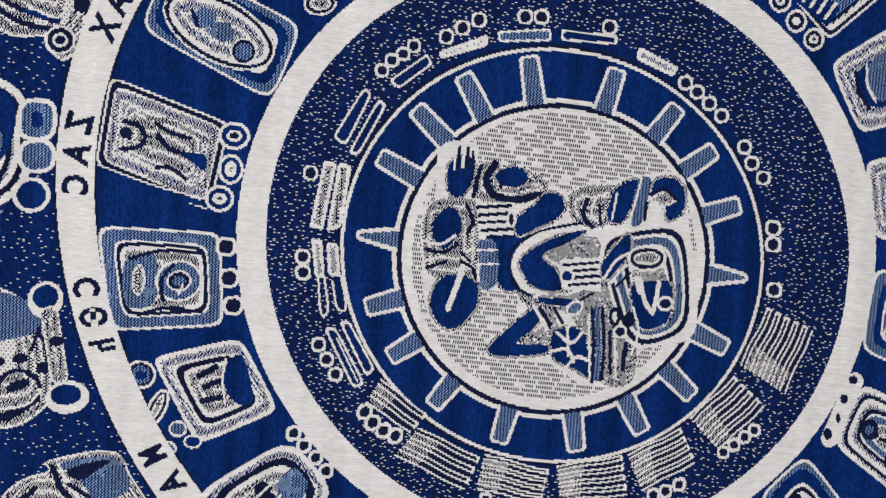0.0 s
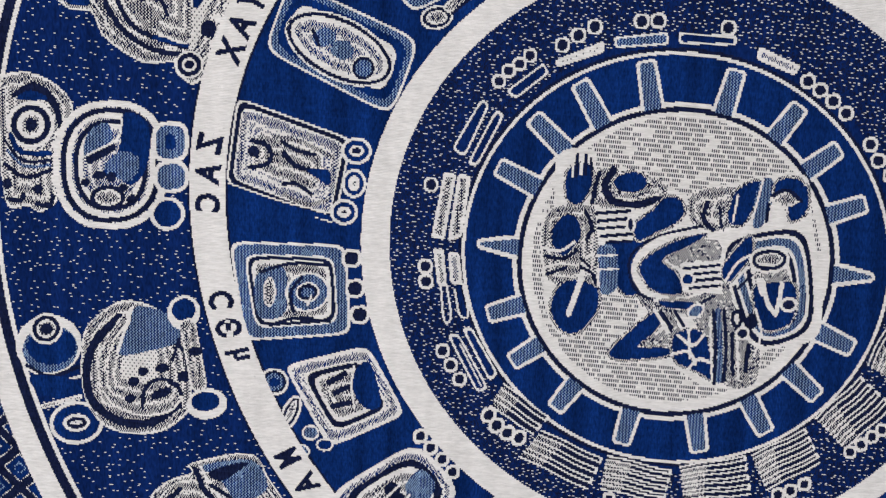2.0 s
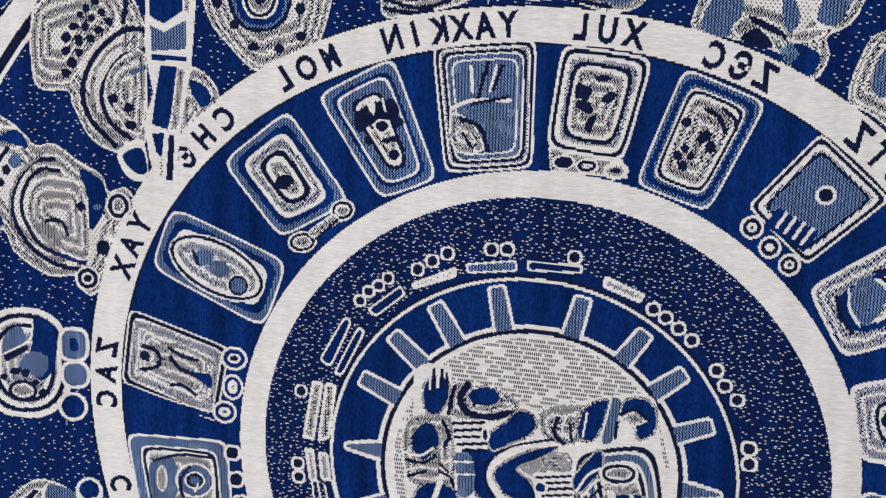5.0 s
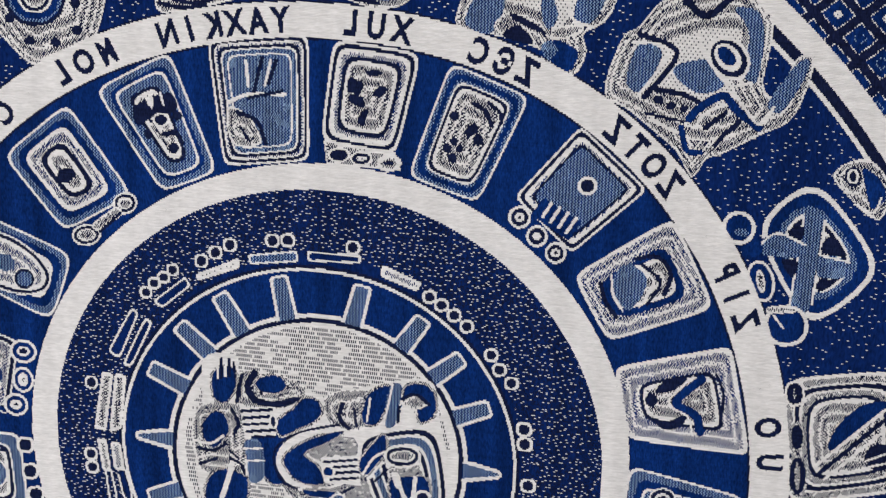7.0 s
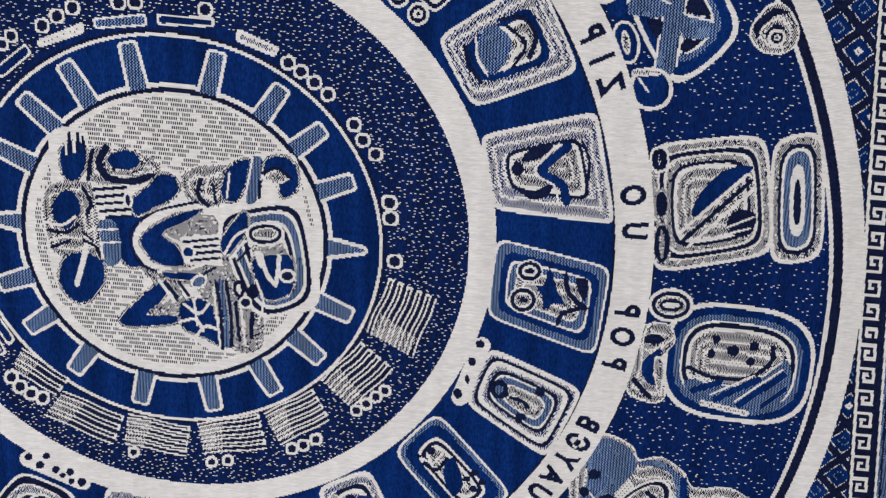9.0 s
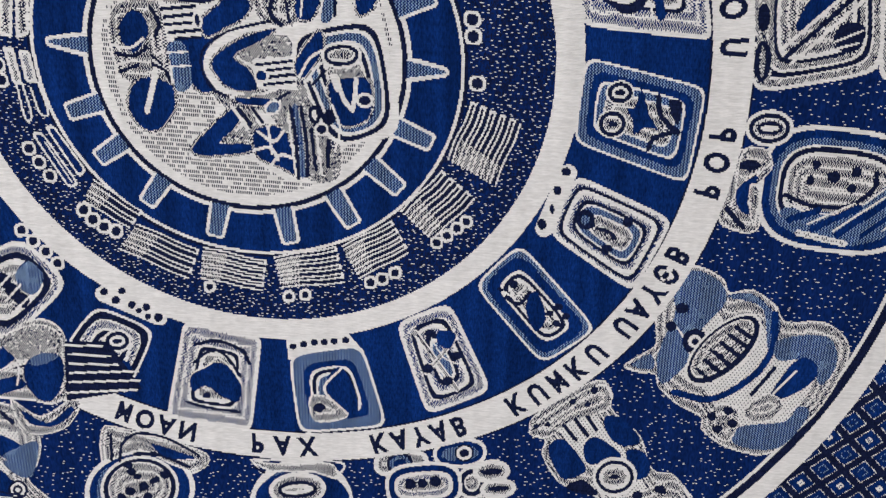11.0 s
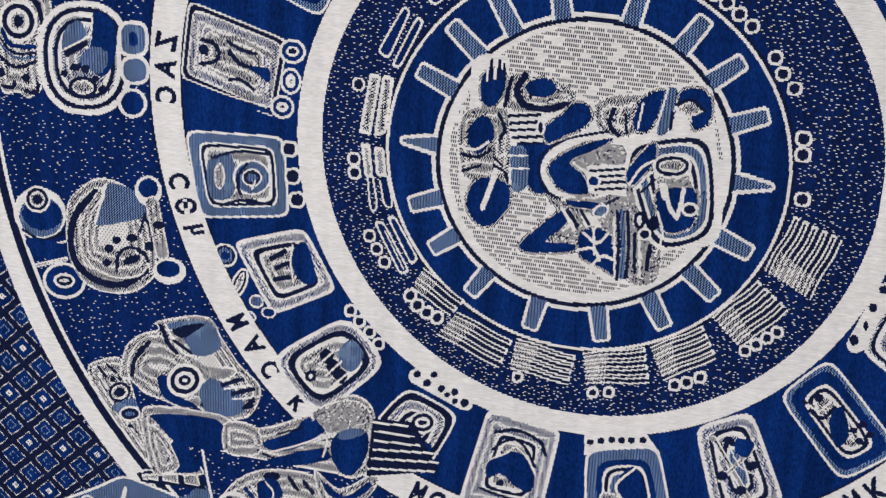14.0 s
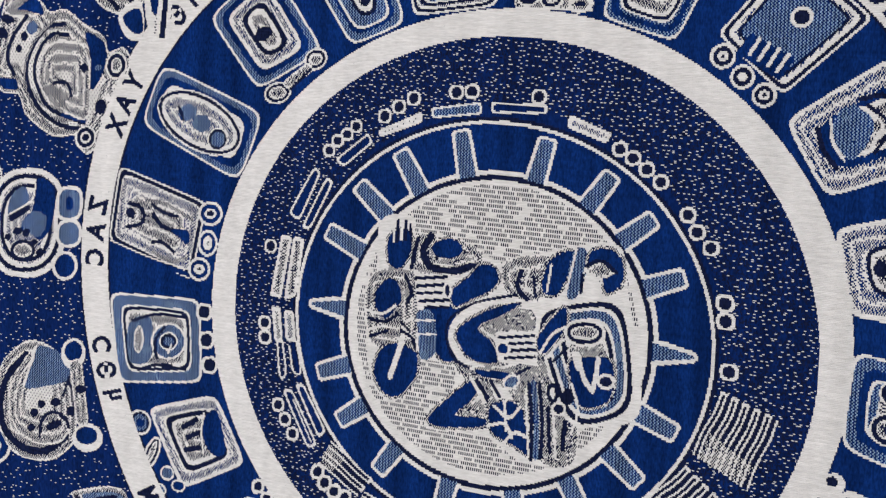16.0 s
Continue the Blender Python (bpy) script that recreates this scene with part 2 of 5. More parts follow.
        for k in range(count + 1):
            for off in (0.0, 0.42 / count) if k < count else (0.0,):
                t = k / count + off
                self.line(mix(0.0, t), mix(0.35, t - 0.02), mix(0.7, t + 0.02), mix(1, t), w=3.4)
            if k < count:
                self.line(mix(1, k / count), mix(1, k / count + 0.42 / count), w=5)

    def dots(self, *pts, r=8.0, name="bead"):
        """Small rings, each a piece, as the numerals and beads have."""
        for x, y in pts:
            one = self.sub(name, 0 if name == "numeral_dot" else None)
            one.oval(x, y, r, r, "C", power=2.8)
            one.oval(x, y, r - 4.6, r - 4.6, "K", power=2.4)


def radius(th, r0, *waves):
    """A nearly round edge: the mean radius and a cosine and a sine for one, two, three... waves round it."""
    for k, (a, b) in enumerate(zip(waves[::2], waves[1::2]), 1):
        r0 = r0 + a * np.cos(k * th) + b * np.sin(k * th)
    return r0


ALL_U, ALL_V = np.meshgrid(U_AT, V_AT)
ALL_V = ALL_V + SKEW * ALL_U
ALL_R, ALL_T = np.hypot(ALL_U, ALL_V), np.arctan2(ALL_V, ALL_U)
WHOLE = (slice(0, NI), slice(0, NJ))


def band(r0, shape0, r1, shape1, tone, who):
    """A ring between two nearly round edges, each a mean radius and its slow waves."""
    Hand(who=who).weave(WHOLE, (ALL_R >= radius(ALL_T, r0, *shape0)) & (ALL_R < radius(ALL_T, r1, *shape1)), tone)


RIM = (10, -35, 9, -62)
R2I = (14.1, 15.8, 15.4, -26.3, -3.3, 4.9, -5.6, -4.7)
R2O = (16.9, 14.3, 18.1, -29, -1.3, 4.9, -8.1, -4.3)
R1I, R1O = (17, 3, 8, -12), (17, 5, 10, -9)

# corners of lozenges outside the rim
outside = ALL_R > radius(ALL_T, 1247, *RIM)
lattice = piece("lozenge_lattice", "navy corner woven with cream outlined lozenges")
hand = Hand(who=lattice)
la, lb = 80.0, 74.0
fa, fb = ALL_U / la, (ALL_V - SKEW * ALL_U) / lb
p, q = fa + fb, fa - fb
dp, dq = abs(p - np.round(p)), abs(q - np.round(q))
edge = np.maximum(0.5 - dp, 0.5 - dq)
near = np.maximum(dp, dq)
hand.weave(WHOLE, outside, "K")
stitch = (np.add.outer(np.arange(NI), np.arange(NJ)) % 3) < 2
hand.weave(WHOLE, outside & (near < 0.37) & stitch, "C")
hand.weave(WHOLE, outside & (near < 0.33), "B")
kind = (np.round(p) + 2 * np.round(q)) % 3
hand.weave(WHOLE, outside & (near < 0.16) & (kind != 0), "H")
hand.weave(WHOLE, outside & (near < 0.11) & (kind != 0), "B")
hand.weave(WHOLE, outside & (near < 0.11) & (kind == 0), "L")


# key pattern along the selvedge, then plain stripes and the checked hem
selvedge = piece("key_border", "navy border strip with a cream meander")
hand = Hand(who=selvedge)
u_in = ALL_U - 1264 + 0.088 * ALL_V
strip = u_in > -4
hand.weave(WHOLE, strip, "K")
MEANDER = ("1111110", "1000010", "1011010", "1010010", "1011110", "1000000", "1000000")
grid = np.array([[int(c) for c in row] for row in MEANDER])
above = ALL_V - SKEW * ALL_U > -80
turned = np.where(above, (np.floor((ALL_V - SKEW * ALL_U) / 6.6) % 7).astype(int), 6 - (np.floor((ALL_V - SKEW * ALL_U) / 6.6) % 7).astype(int))
across = np.clip(np.floor(u_in / 6.0), 0, 6).astype(int)
hand.weave(WHOLE, (u_in > 0) & (u_in < 42) & (grid[turned, across] > 0), "C")
hem = piece("hem", "pale blue checked hem with two cream lines")
hand = Hand(who=hem)
hand.weave(WHOLE, u_in > 50, "H")
hand.weave(WHOLE, (u_in > 50) & (u_in < 55), "C")
hand.weave(WHOLE, (u_in > 60) & (u_in < 64), "K")

# rim
rim = piece("outer_ring", "wide cream woven ring round the whole wheel")
band(1181, RIM, 1189, RIM, "C", rim)
band(1189, RIM, 1207, RIM, "K", rim)
band(1207, RIM, 1247, RIM, "C", rim)

# fields of points
stars = piece("star_field", "scattered cream points woven into the navy ground")
hand = Hand(who=stars)
def scatter(high, wide, share):
    """One point in each block of that many wefts and warps, but for some."""
    pick = np.random.default_rng(77)
    block = (-(-NI // high), -(-NJ // wide))
    at = np.where(pick.random(block) < share, pick.integers(0, high * wide, block), -1)
    i, j = np.meshgrid(np.arange(NI), np.arange(NJ), indexing="ij")
    j = j + (i // high % 2) * (wide // 2)
    one = at[i // high, np.minimum(j // wide, block[1] - 1)] == i % high * wide + j % wide
    return one | np.roll(one, 1, 1)


specks = scatter(4, 7, 0.6)
hand.weave(WHOLE, (ALL_R < radius(ALL_T, 1178, *RIM)) & (ALL_R > radius(ALL_T, 853.6, *R2O)) & specks, "C")
specks = scatter(3, 5, 0.78)
inner_field = (ALL_R < radius(ALL_T, 508, *R1I)) & (ALL_R > 385)
hand.weave(WHOLE, inner_field & (jitter < 0.35), "K")
hand.weave(WHOLE, inner_field & specks, "C")

# bands of the wheel
glyph_band = piece("glyph_band", "plain royal blue woven ring behind the framed signs")
band(560, R1O, 784.7, R2I, "B", glyph_band)
name_ring = piece("name_ring", "cream woven ring lettered with dark month names")
band(778.7, R2I, 782.7, R2I, "K", name_ring)
band(782.7, R2I, 849.6, R2O, "C", name_ring)
band(849.6, R2O, 853.1, R2O, "K", name_ring)
inner_ring = piece("inner_ring", "wide plain cream woven ring")
band(510, R1I, 558, R1O, "C", inner_ring)

SUN_EDGE, GEAR_EDGE = (0, -6, 2, -2), (1, -3, 6, -8)
gear_band = piece("gear_band", "royal blue woven band round the sun")
band(270, SUN_EDGE, 366, GEAR_EDGE, "B", gear_band)
line_ring = piece("line_ring", "thin cream woven circle round the toothed band")
band(364, GEAR_EDGE, 370, GEAR_EDGE, "C", line_ring)
band(370, GEAR_EDGE, 376, GEAR_EDGE, "K", line_ring)

sun = piece("sun_disc", "cream woven disc flecked with short dark dashes")
band(276, SUN_EDGE, 284, SUN_EDGE, "C", sun)
band(267, SUN_EDGE, 276, SUN_EDGE, "K", sun)
band(0, (), 267, SUN_EDGE, "C", sun)
# dashes: every second weft carries short rows of dark stitches
cell_i, cell_j = np.meshgrid(np.arange(NI), np.arange(NJ), indexing="ij")
runs = rng.random((NI, NJ // 9 + 8)) < 0.92
along = cell_j + 5 * ((cell_i // 3) % 5)
dash = runs[cell_i // 3, along // 9] & (along % 9 < 8) & (along % 2 == 0) & (cell_i % 3 < 2)
Hand(who=sun).weave(WHOLE, dash & (ALL_R < 252), "K")

# teeth, not quite evenly spaced
TEETH = (176.5, 153.7, 137, 121, 101.8, 75.8, 54.4, 37.3, 19, 357, 335.5, 318.5, 300.5, 280.4, 256.8, 233.7, 214, 197.7)
for k, turn in enumerate(TEETH):
    g = Hand(0, 0, 1, 1, turn, piece("tooth", "small royal and cream checked tooth outlined in cream"))
    end = 349 - 9 * math.sin(radians(2 * turn))
    foot = radius(radians(turn), 272, *SUN_EDGE)
    tip = 8 if k in (0, 9) else 17
    g.fill((foot + 2, -21), (foot + 20, -20), (end - 5, -tip - 1), (end, -tip + 4), (end, tip - 4), (end - 5, tip + 1), (foot + 20, 20), (foot + 2, 21), tone="C", soft=False)
    g.fill((foot + 2, -15), (end - 8, -tip + 5), (end - 5, -tip + 8), (end - 5, tip - 8), (end - 8, tip - 5), (foot + 2, 15), tone="D", soft=False)


# lettering: the month names, mirrored as they hang, one piece a letter
NAMES = (("XUL", 79.5, 86.0), ("YAXKIN", 94.8, 109.2), ("MOL", 117.2, 123.7), ("CHE", 132.6, 139.7), ("YAX", 150.2, 156.4),
         ("ZAC", 167.4, 174.5), ("CEh", 186.6, 194.0), ("MAC", 209.2, 218.0), ("K", 225.0, 225.0), ("MOAN", 248.3, 258.0),
         ("PAX", 268.5, 275.8), ("KAYAB", 286.3, 297.8), ("KUMKU", 306.3, 319.0), ("UAYEB", 324.2, 335.8), ("POP", 344.8, 352.0),
         ("UO", 2.4, 7.0), ("ZIP", 21.2, 27.9), ("ZOTZ", 40.8, 50.2), ("ZEC", 63.2, 69.6))


def letter_shape(sign):
    """The filled triangles of one letter of the built-in font, about its own middle, one unit high."""
    text = bpy.data.curves.new("letter_shape", "FONT")
    text.body, text.offset, text.resolution_u = sign, 0.04, 3
    ob = bpy.data.objects.new("letter_shape", text)
    me = ob.to_mesh()
    me.calc_loop_triangles()
    co = np.array([v.co[:2] for v in me.vertices])
    tri = np.array([t.vertices[:] for t in me.loop_triangles])
    ob.to_mesh_clear()
    bpy.data.objects.remove(ob)
    bpy.data.curves.remove(text)
    lo, hi = co.min(0), co.max(0)
    return (co - (lo + hi) / 2) / 0.73, tri


SHAPES = {}
for word, start, stop in NAMES:
    for k, sign in enumerate(word):
        if sign not in SHAPES:
            SHAPES[sign] = letter_shape("\u0404" if sign == "E" else sign)  # the rounded E of the weave
        co, tri = SHAPES[sign]
        a = start + (stop - start) * k / max(1, len(word) - 1)
        r = (radius(radians(a), 782.7, *R2I) + radius(radians(a), 849.6, *R2O)) / 2
        h = Hand(r * math.cos(radians(a)), r * math.sin(radians(a)), -29 if sign == "M" else -34, 44 + 2 * math.cos(radians(a)), a - 90, piece("letter", "dark woven mirrored letter " + sign.upper()))
        for one in tri:
            h.fill(*co[one], tone="K", soft=False)

# the ring lies over the figures, but for the column and the tasselled arm
turned_by = np.degrees(ALL_T) % 360
on_top = (ALL_R > radius(ALL_T, 782.7, *R2I)) & (ALL_R < radius(ALL_T, 849.6, *R2O)) & ~((turned_by > 128) & (turned_by < 150) | (turned_by > 214) & (turned_by < 257))
ring_yarns, ring_owner = yarns[on_top], owner[on_top]

# signs and figures, each drawn about its own middle

g = Hand(-82, 378, 0.971, 0.940, 3.7, piece("numeral_bar", "outlined bar numeral woven in cream"), -0.002)
g.quad((-48, 7), (47, 13), (49, -10), (-45, -13), "C4 D40", round_by=2)

g = Hand(30, 383, 0.973, 0.973, 5.5, piece("numeral_bar", "outlined bar numeral woven in cream"), -0.000)
g.quad((-50, 15), (52, 2), (50, -15), (-50, -5), "C4 N40", round_by=2)

g = Hand(-185, 350, 0.971, 0.940, 3.7, piece("numeral_bar", "outlined bar numeral woven in cream"), -0.002)
g.quad((-45, -8), (43, 24), (43, 3), (-40, -21), "C4 T40", round_by=2)

g = Hand(-272, 305, 0.940, 0.908, 3.8, piece("numeral_bar", "outlined bar numeral woven in cream"), -0.002)
g.quad((-40, -18), (30, 32), (40, 12), (-22, -34), "C4 N8 C3 N9", round_by=2)

g = Hand(-362, 215, 0.940, 0.906, 3.8, piece("numeral_bar", "pair of outlined bar numerals woven in cream"), 0.029)
g.quad((-40, -32), (15, 62), (32, 52), (-15, -48), "C4 N40", round_by=4)
g.sub("numeral_bar", 0).quad((-12, -62), (42, 42), (58, 30), (8, -66), "C4 N6 C2 N9", round_by=4)

g = Hand(-395, 85, 0.940, 0.940, 3.8, piece("numeral_bar", "pair of checked cream bar numerals"), 0.000)
g.quad((-12, 65), (11, 59), (-16, -63), (-40, -55), "C3 T40", round_by=2)
g.sub("numeral_bar", 0).quad((14, 60), (38, 55), (17, -57), (-10, -65), "C3 T40", round_by=2)

g = Hand(-395, -53, 0.938, 0.970, 1.9, piece("numeral_bar", "pair of broken cream bar numerals"), -0.030)
g.quad((-28, 66), (-8, 66), (-4, -2), (-22, -2), "C3 T40", round_by=2)
g.sub("numeral_bar", 0).quad((0, 60), (21, 58), (25, -2), (2, 2), "C3 L40", round_by=2)
g.line((-5, 0), (1, -60), (-12, -65), (-16, 0), w=4, tone="C")
g.line((26, 0), (34, -55), (18, -56), (10, -10), w=4, tone="C")

g = Hand(-348, -185, 0.938, 0.970, 1.9, piece("numeral_bar", "pair of outlined bar numerals woven in cream"), -0.030)
g.quad((-49, 46), (-27, 48), (27, -56), (5, -66), "C4 N40", round_by=4)
g.line((-25, 28), (13, -52), w=3, tone="C")
g.sub("numeral_bar", 0).quad((-21, 58), (-3, 62), (47, -30), (29, -44), "C4 N6 C3 N9", round_by=4)

g = Hand(-262, -275, 1.158, 1.181, 3.1, piece("numeral_bar", "bar numerals woven as cream outlines"), 0.158)
g.bars((-30, 40), (45, -13), (26, -40), (-46, 6), 2)

g = Hand(-185, -368, 1.189, 1.214, 3.0, piece("numeral_bar", "block of cream striped bar numerals"), 0.126)
g.bars((-33, 46), (62, 2), (45, -45), (-63, 7), 3)

g = Hand(-48, -398, 1.160, 1.212, 4.6, piece("numeral_bar", "block of cream striped bar numerals"), 0.130)
g.bars((-47, 37), (53, 10), (46, -39), (-54, -13), 4)

g = Hand(95, -395, 1.158, 1.219, 3.1, piece("numeral_bar", "block of cream striped bar numerals"), 0.035)
g.bars((-55, 20), (44, 35), (56, -24), (-47, -30), 4)

g = Hand(220, -352, 1.096, 1.187, 3.3, piece("numeral_bar", "block of cream striped bar numerals"), 0.037)
g.bars((-57, 6), (28, 45), (56, -7), (-30, -49), 4)

g = Hand(332, -265, 1.064, 1.158, 3.4, piece("numeral_bar", "block of cream striped bar numerals"), 0.006)
g.bars((-62, -7), (11, 57), (65, 10), (-10, -57), 4)

g = Hand(415, -147, 1.032, 1.096, 1.7, piece("numeral_bar", "block of six cream striped bars"), -0.061)
g.bars((-64, -25), (-17, 70), (64, 35), (16, -70), 5)

g = Hand(152, 350, 1.002, 0.940, 3.6, piece("numeral_bar", "small checked cream bar numeral"), -0.004)
g.quad((-32, 28), (40, -11), (30, -28), (-37, 4), "C3 L40", round_by=3)

g = Hand(-70, 410, 0.971, 0.940, 3.7, 0, -0.002)
g.dots((-13, 0), (16, 0), (138, -17), r=14, name="numeral_dot")

g = Hand(-187, 383, 0.940, 0.940, 3.8, 0, -0.000)
g.dots((-31, -16), (-2, 0), (28, 14), r=14, name="numeral_dot")

g = Hand(-295, 325, 0.940, 0.908, 3.8, 0, -0.002)
g.dots((-29, -23), (-11, -5), (9, 7), (29, 22), r=13, name="numeral_dot")

g = Hand(-432, 122, 0.907, 0.938, 2.0, 0, 0.001)
g.dots((0, 0), r=14, name="numeral_dot")

g = Hand(-437, -35, 0.938, 0.970, 1.9, 0, -0.030)
g.dots((0, 14), (0, -14), r=14, name="numeral_dot")

g = Hand(-388, -197, 0.969, 1.000, 1.8, 0, 0.001)
g.dots((-15, 25), (0, -1), (16, -27), r=13, name="numeral_dot")

g = Hand(-290, -308, 1.158, 1.212, 3.1, 0, 0.159)
g.dots((-25, 18), (-11, 2), (7, -10), (26, -18), r=12, name="numeral_dot")

g = Hand(-27, -443, 1.158, 1.246, 3.1, 0, 0.099)
g.dots((-59, 8), (71, -12), (98, -10), r=10, name="numeral_dot")

g = Hand(232, -410, 1.129, 1.220, 4.8, 0, 0.039)
g.dots((-20, -7), (0, -2), (22, 7), r=11, name="numeral_dot")

g = Hand(360, -315, 1.096, 1.160, 3.3, 0, -0.028)
g.dots((-26, -17), (-8, -6), (10, 6), (26, 17), r=11, name="numeral_dot")

g = Hand(240, 292, 1.033, 0.973, 3.5, 0, -0.035)
g.dots((-30, 28), (-10, 12), (11, -8), (32, -30), r=13, name="numeral_dot")

g = Hand(340, 187, 1.033, 1.004, 3.5, 0, -0.033)
g.dots((-15, 27), (-2, -1), (18, -27), r=13, name="numeral_dot")

g = Hand(392, 27, 1.063, 1.034, 1.7, 0, -0.063)
g.dots((0, 45), (0, 17), (2, -62), r=14, name="numeral_dot")

g = Hand(-680, 155, 0.907, 0.907, 2.0, piece("cartouche", "cream framed sign with an eye and fish shapes"), -0.000)
g.quad((-93, 122), (123, 42), (87, -123), (-121, -41), "C4 K8 L24 L8 T400", round_by=7)
e = g.sub("emblem")
e.line((-110, -44), (-15, -83), (80, -110), w=9, tone="B")
e.line((-115, -41), (-15, -76), (80, -100), w=3, tone="C")
e.oval(-65, 19, 11, 11, "K")
e.line((-67, 40), (-40, 30), (-31, 12), (-43, -6), (-73, -11), w=8, tone="K")
e.line((-10, 37), (15, 22), (50, 12), w=7, tone="K")
e.line((-7, 17), (10, -6), (35, -16), (70, -24), w=8, tone="K")
e.fill((35, -16), (78, -19), (77, -46), (57, -34), tone="B")
e.line((-10, -43), (15, -43), (42, -62), w=7, tone="K")
e.line((-25, 47), (25, 37), (85, 7), w=7, tone="G")
e.line((-10, -63), (35, -83), (75, -73), w=7, tone="G")
g.sub("bead").nest(131, 19, 29, 26, "C6 B9 C5 K20", turn=0, power=2)
g.sub("bead").nest(125, -43, 24, 28, "C6 B7 C5 T9 K20", turn=0, power=2)
g.sub("bead").nest(105, -98, 27, 25, "C6 B8 C8 K20", turn=0, power=2)

g = Hand(-668, -73, 1.158, 1.123, 3.1, piece("cartouche", "blue framed sign with a checked cream face"), 0.061)
g.quad((-99, 82), (79, 72), (89, -72), (-75, -78), "C4 H15 C3 K5 C3 T400", round_by=8)
e = g.sub("emblem")
e.fill((-57, 27), (-15, 37), (-13, -33), (-53, -38), tone="H")
e.oval(-37, 0, 10, 24, "T")
g.sub("bead").nest(21, -2, 34, 32, "C4 H12 C3 K5 H40", turn=0, power=2)
e.line((0, -33), (-5, -3), (11, 22), w=6, tone="K")
e.line((21, -23), (27, -8), w=4, tone="C")
e.line((-50, 32), (-5, 44), (50, 40), w=6, tone="K")
e.line((-35, -53), (5, -43), (55, -50), w=6, tone="K")
e.dots((87, 50), (93, 2), (101, -40), r=15, name="bead")

g = Hand(-575, -262, 0.938, 0.969, 1.9, piece("cartouche", "cream framed sign with a toothed dark jaw"), 0.001)
g.quad((-116, 60), (45, 98), (116, -34), (-32, -98), "C4 L17 C4 K9 C4 T400", round_by=9)
e = g.sub("emblem")
e.fill((26, 57), (50, 62), (68, -13), (36, -20), (13, 22), tone="B")
e.line((-30, 27), (0, 45), w=10, tone="K")
e.line((-20, 8), (10, 20), w=10, tone="K")
e.line((-24, -17), (14, -10), w=10, tone="K")
e.line((18, 57), (13, 22), (18, -23), w=4, tone="C")
g.sub("bead").nest(-134, 29, 28, 26, "C5 K5 H8 B30", turn=0, power=2)
g.sub("bead").nest(-104, -30, 17, 36, "C5 K5 T7 B20", turn=-25, power=2)
g.sub("bead").nest(-67, -68, 17, 15, "C4 D20", turn=0, power=2)
g.sub("bead").nest(-87, -104, 18, 15, "C4 H20", turn=0, power=2)
g.sub("bead").nest(-40, -91, 17, 13, "C4 B20", turn=0, power=2)

g = Hand(-485, -458, 1.225, 1.271, 5.9, piece("cartouche", "blue and cream framed sign with four dark fangs"), 0.162)
g.quad((-105, 17), (32, 92), (106, 6), (-14, -90), "C4 L10 K8 C4 T400", round_by=14)
e = g.sub("emblem")
e.fill((18, 27), (40, 47), (62, 22), (45, -6), (26, 2), tone="H")
e.oval(-28, -15, 10, 10, "K")
g.sub("bead").nest(-28, -15, 10, 10, "K6 C10", turn=0, power=2)
e.fill((-14, 20), (-2, 32), (10, 20), (2, 4), tone="K")
e.fill((-2, 2), (10, 14), (22, 2), (14, -14), tone="K")
e.fill((12, -16), (24, -2), (36, -14), (26, -28), tone="K")
e.line((-15, 4), (10, 28), w=4, tone="C")
e.line((-2, -14), (24, 10), w=4, tone="C")
e.line((10, -32), (38, -8), w=4, tone="C")
e.dots((36, 96), (52, 78), (70, 60), (86, 40), r=11, name="bead")

g = Hand(-290, -575, 1.222, 1.333, 4.4, piece("cartouche", "dark framed sign with a staring round eye"), 0.197)
g.quad((-27, 74), (69, 28), (15, -84), (-85, 5), "C4 K9 L12 C3 K6 L8 T100", round_by=10)
e = g.sub("emblem")
e.line((-13, 88), (72, 48), w=34, tone="C")
e.oval(-13, 92, 6, 6, "K")
e.oval(5, 78, 7, 6, "K")
e.oval(15, 92, 6, 5, "K")
e.oval(30, 70, 6, 6, "K")
e.oval(41, 60, 5, 4, "K")
e.oval(53, 65, 6, 6, "K")
e.oval(55, 50, 5, 5, "K")
e.oval(72, 48, 7, 7, "K")
g.sub("bead").nest(5, 13, 23, 19, "C4 K6 C5 K20", turn=0, power=2)
e.fill((-20, -10), (25, -25), (15, -48), (-20, -38), tone="B")

g = Hand(-100, -630, 1.191, 1.366, 4.5, piece("cartouche", "cream checked frame round a dark cloud shape"), 0.171)
g.quad((-47, 92), (81, 60), (63, -93), (-82, -65), "C4 L26 C3 K5 C4 T400", round_by=6)
e = g.sub("emblem")
e.fill((-37, 4), (-3, 22), (27, 15), (45, -10), (41, -42), (17, -35), (-13, -15), (-35, -22), tone="B")
e.line((-28, 53), (7, 57), (47, 40), (59, 20), w=7, tone="K")
e.line((-31, 25), (-13, 38), (7, 41), (25, 28), (45, -2), w=6, tone="K")
e.line((-33, 9), (-8, 19), (7, 29), (29, 13), (47, -15), w=4, tone="C")
e.oval(-13, -30, 7, 5, "K")
e.line((-45, -40), (-3, -52), (43, -60), w=6, tone="K")

